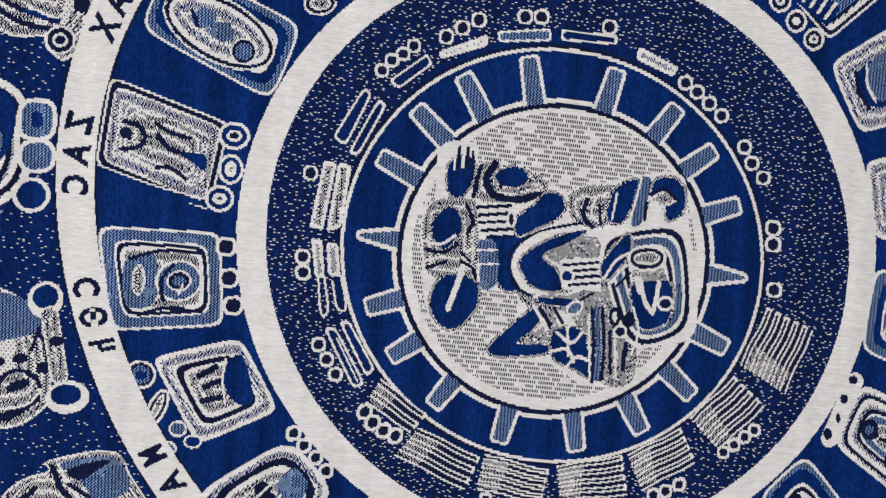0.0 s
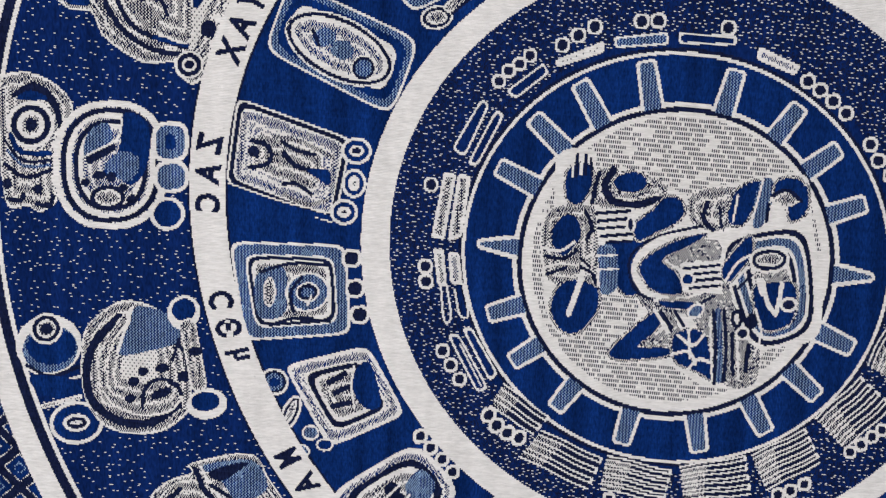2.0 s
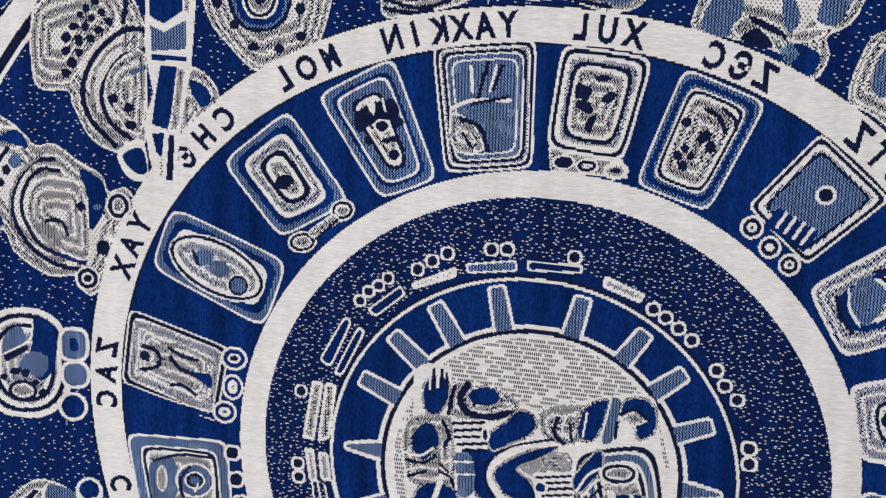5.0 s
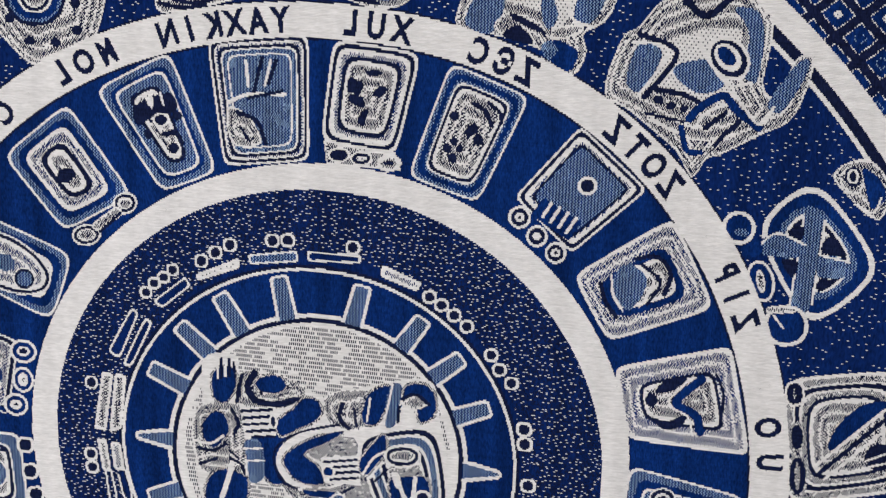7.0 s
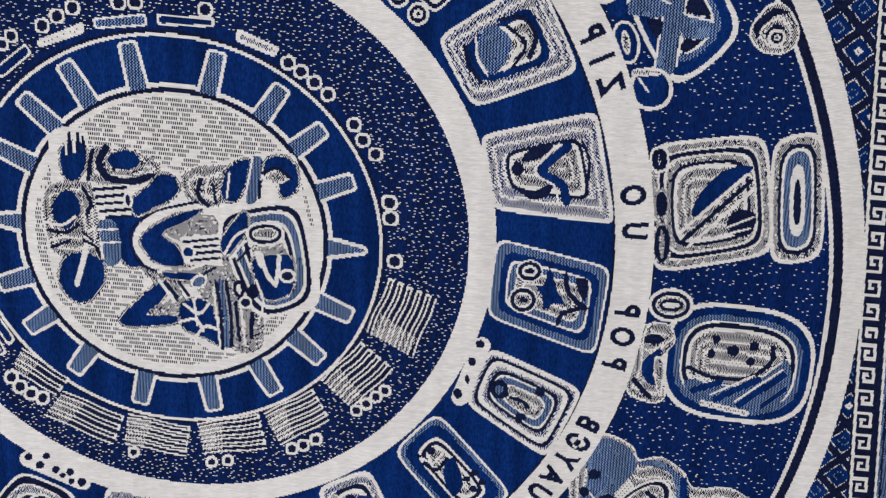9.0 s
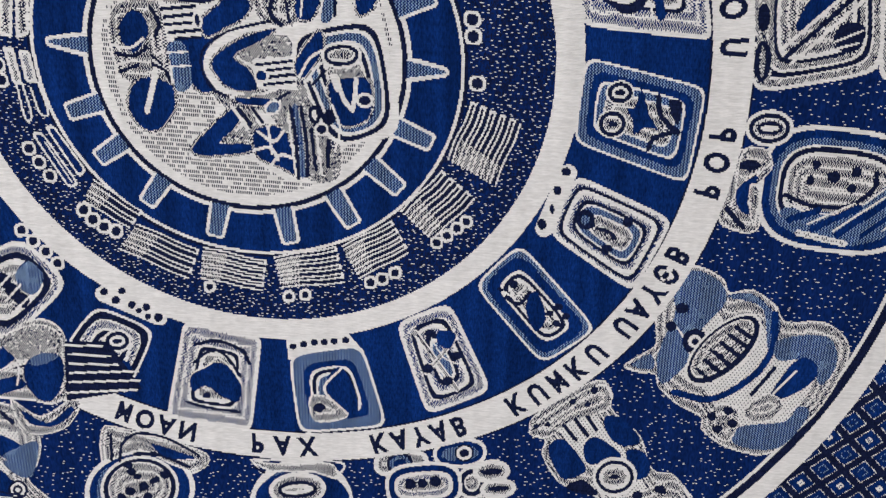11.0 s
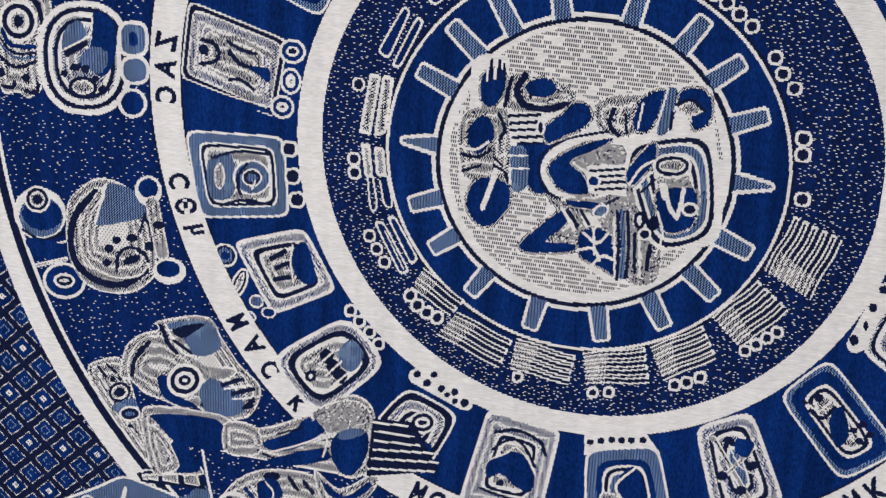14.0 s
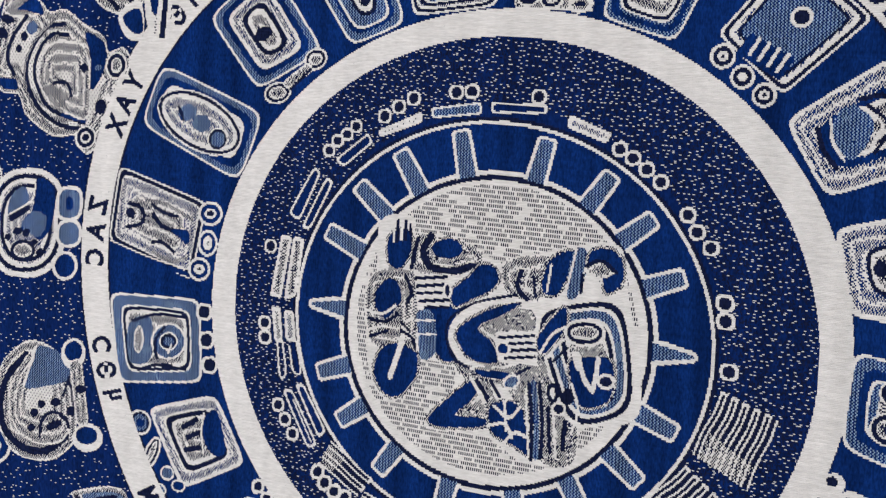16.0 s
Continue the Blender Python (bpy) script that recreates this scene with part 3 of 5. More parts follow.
g = Hand(142, -645, 1.189, 1.342, 3.0, piece("cartouche", "blue framed sign under a row of dots"), 0.071)
g.fill((-81, 85), (21, 85), (47, 55), (-79, 45), tone="C", soft=False)
g.oval(-70, 67, 6, 5, "K")
g.oval(-53, 70, 6, 5, "K")
g.oval(-35, 73, 6, 5, "K")
g.oval(-19, 73, 6, 5, "K")
g.oval(-3, 74, 6, 5, "K")
g.oval(16, 75, 6, 5, "K")
g.quad((-79, 55), (43, 69), (85, -71), (-67, -79), "C4 D16 B9 C4 K5 C4 H400", round_by=9)
e = g.sub("emblem")
e.fill((5, 32), (32, -15), (30, -53), (5, -37), (-23, -5), tone="B")
e.line((7, 29), (-21, -5), (17, -47), w=5, tone="C")
e.fill((-47, -19), (-20, -15), (17, -51), (-37, -59), tone="T")
e.oval(-30, -35, 9, 8, "K")

g = Hand(348, -580, 1.160, 1.282, 4.6, piece("cartouche", "cream framed sign quartered by a cross"), 0.041)
g.quad((-76, 66), (16, 96), (83, -58), (-30, -97), "C4 L13 K6 C4 L8 K5 C3 H400", round_by=9)
e = g.sub("emblem")
e.line((-44, 48), (23, -52), w=12, tone="T")
e.line((23, 36), (-27, -22), w=10, tone="T")
e.fill((-4, 48), (23, 43), (13, 18), (-7, 28), tone="B")
e.line((-22, 48), (3, 3), (38, -12), w=3, tone="C")
e.oval(-19, 45, 9, 7, "K")
e.oval(23, 5, 9, 7, "K")
e.oval(-25, -14, 9, 8, "K")
e.oval(8, -37, 9, 8, "K")

g = Hand(522, -458, 1.096, 1.255, 3.3, piece("cartouche", "deep blue framed sign with a dark eye"), -0.053)
g.quad((-105, 35), (-20, 102), (107, -45), (7, -104), "C4 H7 B15 C4 K5 C3 T400", round_by=10)
e = g.sub("emblem")
e.line((-50, 13), (-28, 2), (-8, 20), w=7, tone="K")
e.line((-60, 28), (-45, 20), w=6, tone="K")
e.oval(-35, 35, 8, 7, "K")
e.line((-53, 23), (-33, 14), (-15, 30), w=4, tone="C")
e.fill((3, 22), (17, -22), (-3, -44), (-17, -2), tone="B")
e.oval(40, -5, 8, 6, "K")
e.oval(52, -21, 7, 6, "K")
e.oval(35, -33, 7, 6, "K")
e.oval(25, -15, 6, 5, "K")

g = Hand(652, -305, 1.033, 1.164, 3.5, piece("cartouche", "cream framed sign with small dark spots"), -0.086)
g.quad((-55, 97), (114, 15), (34, -110), (-112, -2), "C4 L6 K5 C5 L8 K5 C3 D9 T400", round_by=10)
g.sub("bead").nest(-43, 20, 17, 17, "K9 D20", turn=0, power=2)
e = g.sub("emblem")
e.oval(32, 13, 9, 8, "K")
e.line((-23, 5), (0, -4), (8, -14), w=7, tone="K")
e.oval(-8, -30, 10, 7, "K")
e.line((-68, 97), (-116, 8), w=34, tone="C")
e.oval(-70, 100, 8, 7, "K")
e.oval(-88, 70, 7, 8, "K")
e.oval(-100, 40, 4, 8, "K")
e.oval(-120, 15, 8, 9, "K")

g = Hand(688, -100, 1.032, 1.095, 1.7, piece("cartouche", "blue framed sign with a four-pointed dark star"), -0.029)
g.quad((-94, 108), (112, 56), (86, -106), (-114, -32), "C4 D13 B11 C4 D11 T400", round_by=9)
e = g.sub("emblem")
e.fill((1, 58), (16, 10), (32, -12), (10, -8), (-10, -20), (-13, 5), (-22, 22), (-8, 25), tone="B", soft=False)
g.sub("bead").nest(-35, 49, 24, 20, "C3 K7 C5 K4 T20", turn=0, power=2)
g.sub("bead").nest(-47, -2, 26, 24, "C3 K7 T9 K20", turn=0, power=2)
e.line((30, 42), (36, 10), (66, -18), w=9, tone="K")
e.fill((48, 36), (70, 32), (66, -4), (55, 8), tone="K")
e.line((16, -44), (26, -26), (62, -15), w=9, tone="K")

g = Hand(668, 142, 1.033, 1.097, 3.5, piece("cartouche", "cream checked frame round a curling blue sign"), -0.027)
g.quad((-114, 62), (90, 96), (120, -96), (-96, -64), "C4 L32 K5 C3 T400", round_by=8)
e = g.sub("emblem")
e.oval(-50, 4, 11, 11, "K")
e.fill((-42, 20), (-22, 40), (12, 44), (3, 30), (-22, 17), tone="K")
e.line((38, 40), (-7, 0), (26, -23), (34, -53), w=15, tone="B")
e.line((23, 44), (-20, 0), (12, -26), (20, -56), w=4, tone="C")
e.fill((-50, -26), (-24, -33), (10, -23), (-2, -44), (-32, -46), tone="K")
e.line((63, 47), (75, 12), (70, -30), w=5, tone="K")

g = Hand(585, 365, 0.971, 1.033, 3.7, piece("cartouche", "cream framed sign with a blue wing shape"), 0.004)
g.quad((-127, 12), (57, 110), (133, -52), (-63, -110), "C3 L31 B11 C3 T400", round_by=10)
e = g.sub("emblem")
e.fill((-47, 14), (-17, 30), (9, -4), (-23, -52), (-50, -22), tone="H")
e.line((-75, -4), (-67, -36), (-47, -64), w=8, tone="K")
e.line((-55, 11), (-53, -24), (-35, -54), w=4, tone="C")
e.line((-10, 38), (27, 41), (52, 11), (41, -26), w=8, tone="K")
e.line((-10, 26), (22, -4), (-5, -46), w=5, tone="C")
e.line((0, 28), (33, -4), (10, -42), w=6, tone="K")

g = Hand(468, 522, 0.969, 1.032, 1.8, piece("cartouche", "cream framed blue sign with teeth and an eye"), 0.002)
g.quad((-2, 110), (120, 2), (-14, -110), (-120, -12), "C4 K6 C4 L6 K4 D400", round_by=5)
e = g.sub("emblem")
e.fill((2, 66), (57, 3), (32, -22), (-43, -7), tone="D")
g.sub("bead").nest(12, 8, 18, 17, "C6 K20", turn=0, power=2)
e.fill((-66, -14), (4, -54), (-20, -87), (-90, -42), tone="B", soft=False)
e.line((-52, -22), (-68, -46), w=6, tone="C")
e.line((-37, -30), (-53, -55), w=6, tone="C")
e.line((-22, -39), (-38, -64), w=6, tone="C")
e.line((-7, -48), (-24, -73), w=6, tone="C")
g.sub("bead").nest(-110, -47, 21, 20, "C5 K7 C6 K20", turn=0, power=2)
g.sub("bead").nest(-78, -80, 20, 19, "C5 K7 C6 K20", turn=0, power=2)
g.sub("bead").nest(-43, -109, 20, 19, "C5 K6 C5 K20", turn=0, power=2)

g = Hand(265, 615, 0.969, 1.000, 1.8, piece("cartouche", "blue framed cream sign spotted like a face"), 0.001)
g.quad((-30, 124), (114, 64), (20, -124), (-110, -76), "C4 D6 B8 D4 C3 K5 C3 T400", round_by=9)
e = g.sub("emblem")
e.oval(-23, 31, 9, 8, "K")
e.oval(8, 6, 14, 9, "K", turn=30)
e.oval(20, -11, 9, 10, "K")
e.oval(-24, -14, 7, 7, "K")
e.oval(-14, -27, 7, 7, "K")
e.oval(-37, -25, 8, 8, "K")
e.oval(-27, -43, 8, 9, "K")
e.line((12, 52), (34, 38), (44, 14), w=8, tone="K")
e.line((38, 54), (58, 38), (62, 20), w=6, tone="K")

g = Hand(88, 665, 1.000, 1.000, 1.8, piece("cartouche", "cream framed sign with dark leaf spots"), 0.031)
g.quad((-62, 110), (94, 84), (52, -96), (-84, -70), "C5 K6 C4 L9 K6 C3 T400", round_by=10)
e = g.sub("emblem")
e.fill((-78, -68), (52, -92), (62, -122), (-72, -112), tone="T", soft=False)
g.sub("bead").nest(-50, -94, 20, 14, "C4 K20", turn=0, power=2)
g.sub("bead").nest(-10, -100, 20, 14, "C4 K6 T20", turn=0, power=2)
g.sub("bead").nest(40, -108, 22, 16, "C4 T8 K20", turn=0, power=2)
e.line((-75, -68), (50, -91), w=4, tone="C")
e.fill((-32, 42), (-8, 30), (-16, 14), (-36, 20), tone="K")
e.oval(22, 18, 13, 8, "K", turn=30)
e.oval(-18, 2, 16, 9, "K", turn=-30)
e.fill((2, -13), (-8, -42), (-18, -32), (-10, -20), tone="K")
e.oval(10, 50, 14, 5, "K")

g = Hand(-105, 660, 1.000, 0.968, 1.8, piece("cartouche", "cream framed tall sign with checked blue panels"), 0.030)
g.quad((-94, 112), (88, 120), (90, -110), (-66, -120), "C4 K5 L6 K5 C3 H7 C3 H400", round_by=8)
e = g.sub("emblem")
e.line((-56, -2), (-20, 12), (45, 12), w=7, tone="C")
e.line((-24, 73), (-20, 28), w=6, tone="C")
e.line((20, 73), (10, 28), w=5, tone="C")
e.line((5, 78), (-10, 18), w=7, tone="K")
e.line((30, 73), (16, 32), w=7, tone="K")
e.line((-20, 6), (40, 18), w=6, tone="K")
e.fill((-58, -12), (-20, -27), (2, -77), (-50, -77), tone="T")
e.line((-40, -20), (-5, -37), (10, -77), w=7, tone="K")
e.line((-35, -47), (-20, -72), w=5, tone="K")

g = Hand(-290, 617, 1.063, 1.000, 1.7, piece("cartouche", "blue framed sign with a spotted cream face"), 0.029)
g.quad((-108, 58), (22, 126), (102, -89), (4, -128), "C4 D10 B6 C4 H14 K5 C3 T400", round_by=9)
e = g.sub("emblem")
e.fill((-40, 28), (20, 52), (32, 20), (-8, 10), (-34, -6), tone="K")
e.fill((-22, 44), (-8, 44), (-10, 24), tone="C")
e.line((5, 51), (10, 31), w=4, tone="C")
g.sub("bead").nest(5, 4, 15, 13, "C4 K20", turn=0, power=2)
e.oval(33, 11, 9, 8, "K")
e.oval(-18, -21, 7, 9, "K")
e.line((10, -22), (30, -19), (40, -36), w=9, tone="K")
e.oval(26, -46, 9, 10, "K")

g = Hand(-462, 527, 1.064, 1.026, 3.4, piece("cartouche", "blue framed cream sign with one dark centre"), 0.123)
g.quad((-114, 26), (-2, 116), (118, -50), (-2, -114), "C4 D10 B10 C4 L15 K7 C4 T14 L400", round_by=9)
g.sub("bead").nest(-2, -12, 16, 13, "K30", turn=30, power=2)
g.sub("bead").nest(104, -64, 22, 20, "C4 K5 T20", turn=0, power=2)
g.sub("bead").nest(37, -120, 26, 20, "C4 K5 T20", turn=0, power=2)
e = g.sub("emblem")
e.line((57, -104), (90, -80), w=20, tone="T")
e.line((62, -114), (97, -82), w=5, tone="K")

g = Hand(-592, 352, 1.002, 1.000, 3.6, piece("cartouche", "blue framed oval sign in cream checks"), 0.031)
g.quad((-84, 115), (136, 7), (86, -121), (-132, -1), "C4 D10 B12 C4 T400", round_by=12)
g.sub("bead").nest(-2, -3, 100, 52, "T4 K6 C5 L300", turn=-28, power=2)
e = g.sub("emblem")
e.oval(-27, 17, 20, 15, "H")
e.line((-47, 30), (-37, 5), w=6, tone="K")
e.oval(3, -5, 20, 16, "H", turn=-20)
g.sub("bead").nest(38, -37, 22, 22, "C3 K5 H20", turn=0, power=2)

g = Hand(-1040, 160, 1.189, 1.092, 3.0, piece("calendar_figure", "round glyph head with a scroll and three knobs"), 0.057)
g.fill((-112, 115), (-75, 127), (-32, 107), (-8, 70), (-20, 25), (-38, -35), (-35, -77), (-60, -93), (-78, -83), (-105, -85), (-114, -45), (-117, 35), tone="T")
g.fill((-98, 87), (-70, 111), (-42, 97), (-26, 65), (-28, 30), (-38, 70), (-66, 95), tone="K")
g.fill((-90, 87), (-70, 99), (-44, 85), (-70, 83), tone="B")
g.sub("ring").nest(-70, 45, 35, 37, "C6 K9 C4 T8 K20", turn=0, power=2)
g.line((-100, 30), (-85, 3), (-44, -1), w=9, tone="B")
g.line((-108, 20), (-82, -12), (-44, -12), w=5, tone="K")
g.line((-105, 5), (-80, -20), (-44, -19), w=5, tone="D")
g.line((-110, -15), (-80, -37), (-43, -27), w=7, tone="K")
g.oval(-107, -47, 7, 9, "K")
g.oval(-62, -57, 7, 8, "K")
g.line((-106, -71), (-88, -74), (-84, -65), w=8, tone="K")
g.line((-64, -80), (-46, -85), (-41, -70), w=8, tone="K")
g.sub("ring").nest(45, -22, 84, 102, "C7 L4 K8 C5 L6 K7 C4 L300", turn=0, power=2.4)
g.fill((65, 59), (98, 45), (102, -5), (86, -47), (64, -50), (53, -20), (60, 15), tone="B")
g.fill((13, 30), (40, 45), (47, 15), (8, -7), tone="H")
g.fill((35, -27), (60, 0), (88, -15), (72, -47), tone="D")
g.line((15, -12), (47, 6), w=14, tone="K")
g.line((10, -5), (55, 20), (62, 50), w=4, tone="C")
g.oval(28, -37, 10, 7, "K")
g.oval(45, -40, 7, 8, "K")
g.oval(8, -48, 7, 6, "K")
g.oval(63, -58, 7, 6, "K")
g.oval(75, -77, 8, 8, "K")
g.sub("ring").nest(40, -73, 26, 20, "K7 T40", turn=0, power=2)
g.sub("ring").nest(132, 13, 27, 32, "C6 H14 B30", turn=0, power=3)
g.sub("ring").nest(133, -42, 26, 26, "C6 D30", turn=0, power=2.6)
g.sub("ring").nest(127, -101, 26, 27, "C6 B30", turn=0, power=2)

g = Hand(-980, -227, 1.222, 1.184, 4.4, piece("calendar_figure", "round glyph head with dark spots and two scrolls"), 0.091)
g.oval(-100, 45, 48, 46, "C")
g.oval(-98, 39, 40, 36, "H")
g.oval(-96, 43, 36, 28, "B")
g.sub("ring").nest(-103, 70, 24, 24, "C4 K6 T5 K20", turn=0, power=2)
g.line((-132, 15), (-100, -3), (-58, 9), w=7, tone="K")
g.line((-130, 9), (-95, -11), (-54, -5), w=4, tone="C")
g.fill((-126, 0), (-54, -13), (-54, -37), (-112, -31), tone="B")
g.line((-110, -49), (-56, -37), w=9, tone="T")
g.sub("ring").nest(-62, -77, 40, 34, "C6 B14 C5 K6 T4 K20", turn=0, power=2)
g.fill((-50, 55), (-30, 85), (10, 108), (58, 93), (92, 55), (103, 15), (108, -25), (103, -67), (62, -97), (10, -97), (-28, -77), (-52, -25), tone="T")
g.line((3, 83), (-34, 43), (-46, -5), (-34, -50), (6, -79), (50, -81), (88, -57), w=15, tone="K")
g.fill((-30, 15), (0, 75), (30, 97), (70, 77), (90, 35), (97, -25), (80, -65), (30, -70), (-15, -45), tone="T")
g.fill((25, 97), (72, 85), (92, 45), (50, 30), (2, 27), (20, 75), tone="D")
g.line((22, 95), (0, 30), w=6, tone="C")
g.oval(37, -2, 8, 7, "K")
g.oval(23, -17, 8, 8, "K")
g.oval(65, 2, 10, 7, "K")
g.oval(95, -13, 8, 8, "K")
g.oval(18, -43, 8, 7, "K")
g.line((35, -57), (40, -27), (62, -15), (85, -25), (93, -39), w=7, tone="K")
g.oval(63, -37, 17, 7, "K", turn=20)
g.line((90, 45), (80, 13), w=6, tone="K")
g.line((88, 40), (100, 15), (100, -17), w=7, tone="K")
g.oval(97, 85, 24, 26, "C")
g.oval(97, 89, 17, 17, "B")
g.line((103, 63), (118, -25), w=30, tone="T")
g.oval(113, 25, 11, 7, "K")
g.oval(130, -57, 30, 24, "C")
g.oval(128, -53, 21, 15, "B")

g = Hand(-275, -907, 1.287, 1.484, 5.6, piece("calendar_figure", "rounded glyph jar with many dark dots"), 0.239)
g.fill((-54, 103), (-27, 107), (110, 59), (96, 27), (48, 33), (-22, 55), (-56, 53), tone="T")
g.oval(3, 3, 90, 68, "C")
g.oval(3, 3, 82, 60, "B")
g.oval(-47, 3, 20, 40, "D")
g.line((-62, -25), (3, -50), (68, -30), w=8, tone="D")
g.oval(3, 7, 64, 53, "C")
g.oval(3, 7, 59, 48, "K")
g.oval(3, 8, 51, 42, "T")
g.fill((-50, 97), (-27, 103), (104, 57), (93, 31), (58, 41), (8, 67), (-32, 57), (-50, 55), tone="T")
g.line((-27, 53), (-22, 80), (3, 95), (48, 85), (100, 55), w=6, tone="K")
g.line((-40, 55), (-40, 95), w=6, tone="K")
g.line((-2, 63), (38, 59), (80, 39), w=9, tone="K")
g.fill((26, 77), (93, 51), (48, 55), tone="B")
g.oval(-15, 47, 8, 6, "K")
g.oval(-9, 35, 7, 7, "K")
g.oval(0, 26, 6, 5, "K")
g.oval(10, 10, 8, 8, "K")
g.oval(28, 19, 9, 5, "K", turn=20)
g.oval(45, 27, 8, 7, "K")
g.oval(-12, 3, 9, 7, "K")
g.oval(-27, -7, 7, 8, "K")
g.oval(-2, -13, 6, 6, "K")
g.oval(16, -7, 7, 7, "K")
g.oval(26, -19, 7, 5, "K")
g.fill((-87, -37), (-54, -25), (18, -67), (48, -58), (62, -95), (38, -109), (-52, -93), (-80, -67), tone="T")
g.fill((-70, -45), (-44, -37), (13, -63), (-22, -70), tone="T")
g.oval(-37, -55, 9, 6, "K")
g.oval(-6, -62, 9, 7, "K")
g.fill((-72, -73), (16, -87), (36, -63), (54, -90), (28, -100), (-52, -87), tone="H")
g.line((-74, -67), (-22, -81), (16, -69), w=6, tone="K")
g.fill((-97, -33), (-77, -27), (-72, -47), (-90, -50), tone="H")

g = Hand(62, -930, 1.287, 1.493, 5.6, piece("calendar_figure", "round glyph head with striped mouth and one eye"), 0.146)
g.oval(0, 3, 84, 75, "C")
g.oval(0, -2, 77, 67, "H")
g.fill((-72, 14), (-59, 42), (-17, 58), (23, 58), (65, 35), (77, 2), (28, 8), (-27, 10), tone="B")
g.fill((-53, 0), (55, -2), (33, -52), (-2, -60), (-32, -46), tone="N")
g.line((-49, 2), (-45, -20), (-37, -40), w=4, tone="C")
g.line((-27, 2), (-25, -52), w=4, tone="C")
g.line((-11, 2), (-11, -58), w=4, tone="C")
g.line((6, 2), (5, -58), w=4, tone="C")
g.line((22, 2), (20, -54), w=4, tone="C")
g.line((-53, 2), (-37, -42), (-2, -60), (35, -50), (55, -5), w=4, tone="C")
g.line((-80, 9), (3, 6), (85, -6), w=6, tone="C")
g.sub("ring").nest(-5, 28, 46, 28, "C5 T9 K6 C4 T7 K20", turn=0, power=2)
g.fill((-72, 78), (-27, 70), (48, 68), (57, 42), (18, 54), (-47, 60), tone="T")
g.line((-77, 80), (63, 68), (57, 42), w=5, tone="C")
g.line((-77, 80), (-61, 58), w=5, tone="C")
g.line((-72, 68), (-57, 58), w=6, tone="K")
g.line((-11, -62), (-27, -86), (-67, -82), (-77, -70), w=9, tone="C")
g.line((-67, -90), (-27, -95), (-11, -75), w=6, tone="K")
g.line((9, -62), (25, -88), (61, -94), (77, -72), w=9, tone="C")
g.line((18, -78), (38, -102), (73, -100), w=6, tone="K")

g = Hand(395, -915, 1.225, 1.502, 5.9, piece("calendar_figure", "glyph head over a curled checked blue body"), 0.060)
g.fill((-97, -22), (-75, -4), (15, 12), (77, 2), (119, -55), (119, -110), (-45, -110), (-60, -72), (-90, -50), tone="T")
g.fill((-60, -10), (15, 0), (73, -10), (112, -62), (112, -110), (5, -110), (-27, -50), tone="D")
g.fill((0, -5), (45, -10), (75, -60), (25, -80), (0, -40), tone="H")
g.line((27, -52), (0, -12), (15, 8), (37, 0), (25, -16), w=5, tone="C")
g.line((20, -40), (65, -45), w=4, tone="C")
g.line((-25, -40), (0, -80), (7, -110), w=5, tone="C")
g.fill((-87, -12), (-60, -16), (-40, -52), (-75, -52), tone="T")
g.line((-80, -18), (-63, -36), (-80, -48), w=7, tone="K")
g.line((-45, -60), (-20, -75), (-35, -90), w=7, tone="K")
g.oval(35, -72, 9, 7, "K")
g.oval(21, -92, 9, 9, "K")
g.oval(60, -70, 9, 5, "K")
g.sub("ring").nest(-98, 72, 46, 22, "C5 T40", turn=0, power=2.6)
g.sub("ring").nest(-100, 72, 22, 18, "K5 H6 B20", turn=0, power=2)
g.sub("ring").nest(0, 82, 44, 24, "C6 B7 H30", turn=0, power=2.4)
g.sub("ring").nest(7, 82, 16, 14, "K3 C5 K20", turn=0, power=2)
g.sub("ring").nest(18, 34, 26, 27, "C5 K8 T30", turn=0, power=2)
g.sub("ring").nest(51, 50, 31, 19, "C5 T9 K20", turn=0, power=2)
g.sub("ring").nest(61, 22, 30, 17, "C5 T8 K20", turn=0, power=2)
g.sub("ring").nest(-63, 34, 64, 38, "C6 B9 C4 L9 T40", turn=0, power=3)
g.oval(-85, 38, 9, 8, "K")
g.oval(-65, 38, 8, 7, "K")
g.oval(-43, 40, 9, 9, "K")

g = Hand(698, -808, 1.160, 1.414, 4.6, piece("calendar_figure", "glyph figure with a round eye and checked cap"), -0.042)
g.fill((-143, 67), (-115, 97), (-23, 138), (3, 115), (1, 90), (47, 45), (67, -11), (107, -25), (149, -93), (95, -113), (45, -129), (-5, -125), (-41, -83), (-31, -57), (-95, -29), (-123, 20), (-117, 45), tone="T")
g.fill((-139, 67), (-21, 131), (-3, 93), (-75, 68), (-115, 47), tone="T")
g.oval(-130, 68, 5, 4, "K")
g.oval(-110, 70, 5, 4, "K")
g.oval(-65, 105, 6, 5, "K")
g.oval(-40, 100, 5, 5, "K")
g.oval(-28, 122, 6, 6, "K")
g.fill((-111, 33), (-85, 45), (-51, 3), (-53, -13), (-87, -22), (-105, 3), tone="B")
g.fill((-49, 35), (-25, 45), (13, 15), (-5, 5), (-45, 3), tone="B")
g.fill((-13, 77), (17, 75), (47, 38), (20, 29), (-5, 45), tone="B")
g.fill((23, 21), (55, 15), (62, -17), (35, -27), tone="B")
g.fill((-85, -35), (-55, -25), (-30, -50), (-65, -47), tone="K")
g.line((-82, 67), (-63, 43), w=8, tone="K")
g.line((-61, 75), (-43, 49), w=8, tone="K")
g.line((-41, 80), (-28, 58), w=8, tone="K")
g.sub("ring").nest(1, -22, 39, 34, "C6 K6 C5 T13 K20", turn=0, power=2)
g.fill((-32, -62), (-5, -71), (5, -95), (33, -119), (-5, -117), (-33, -87), tone="B")
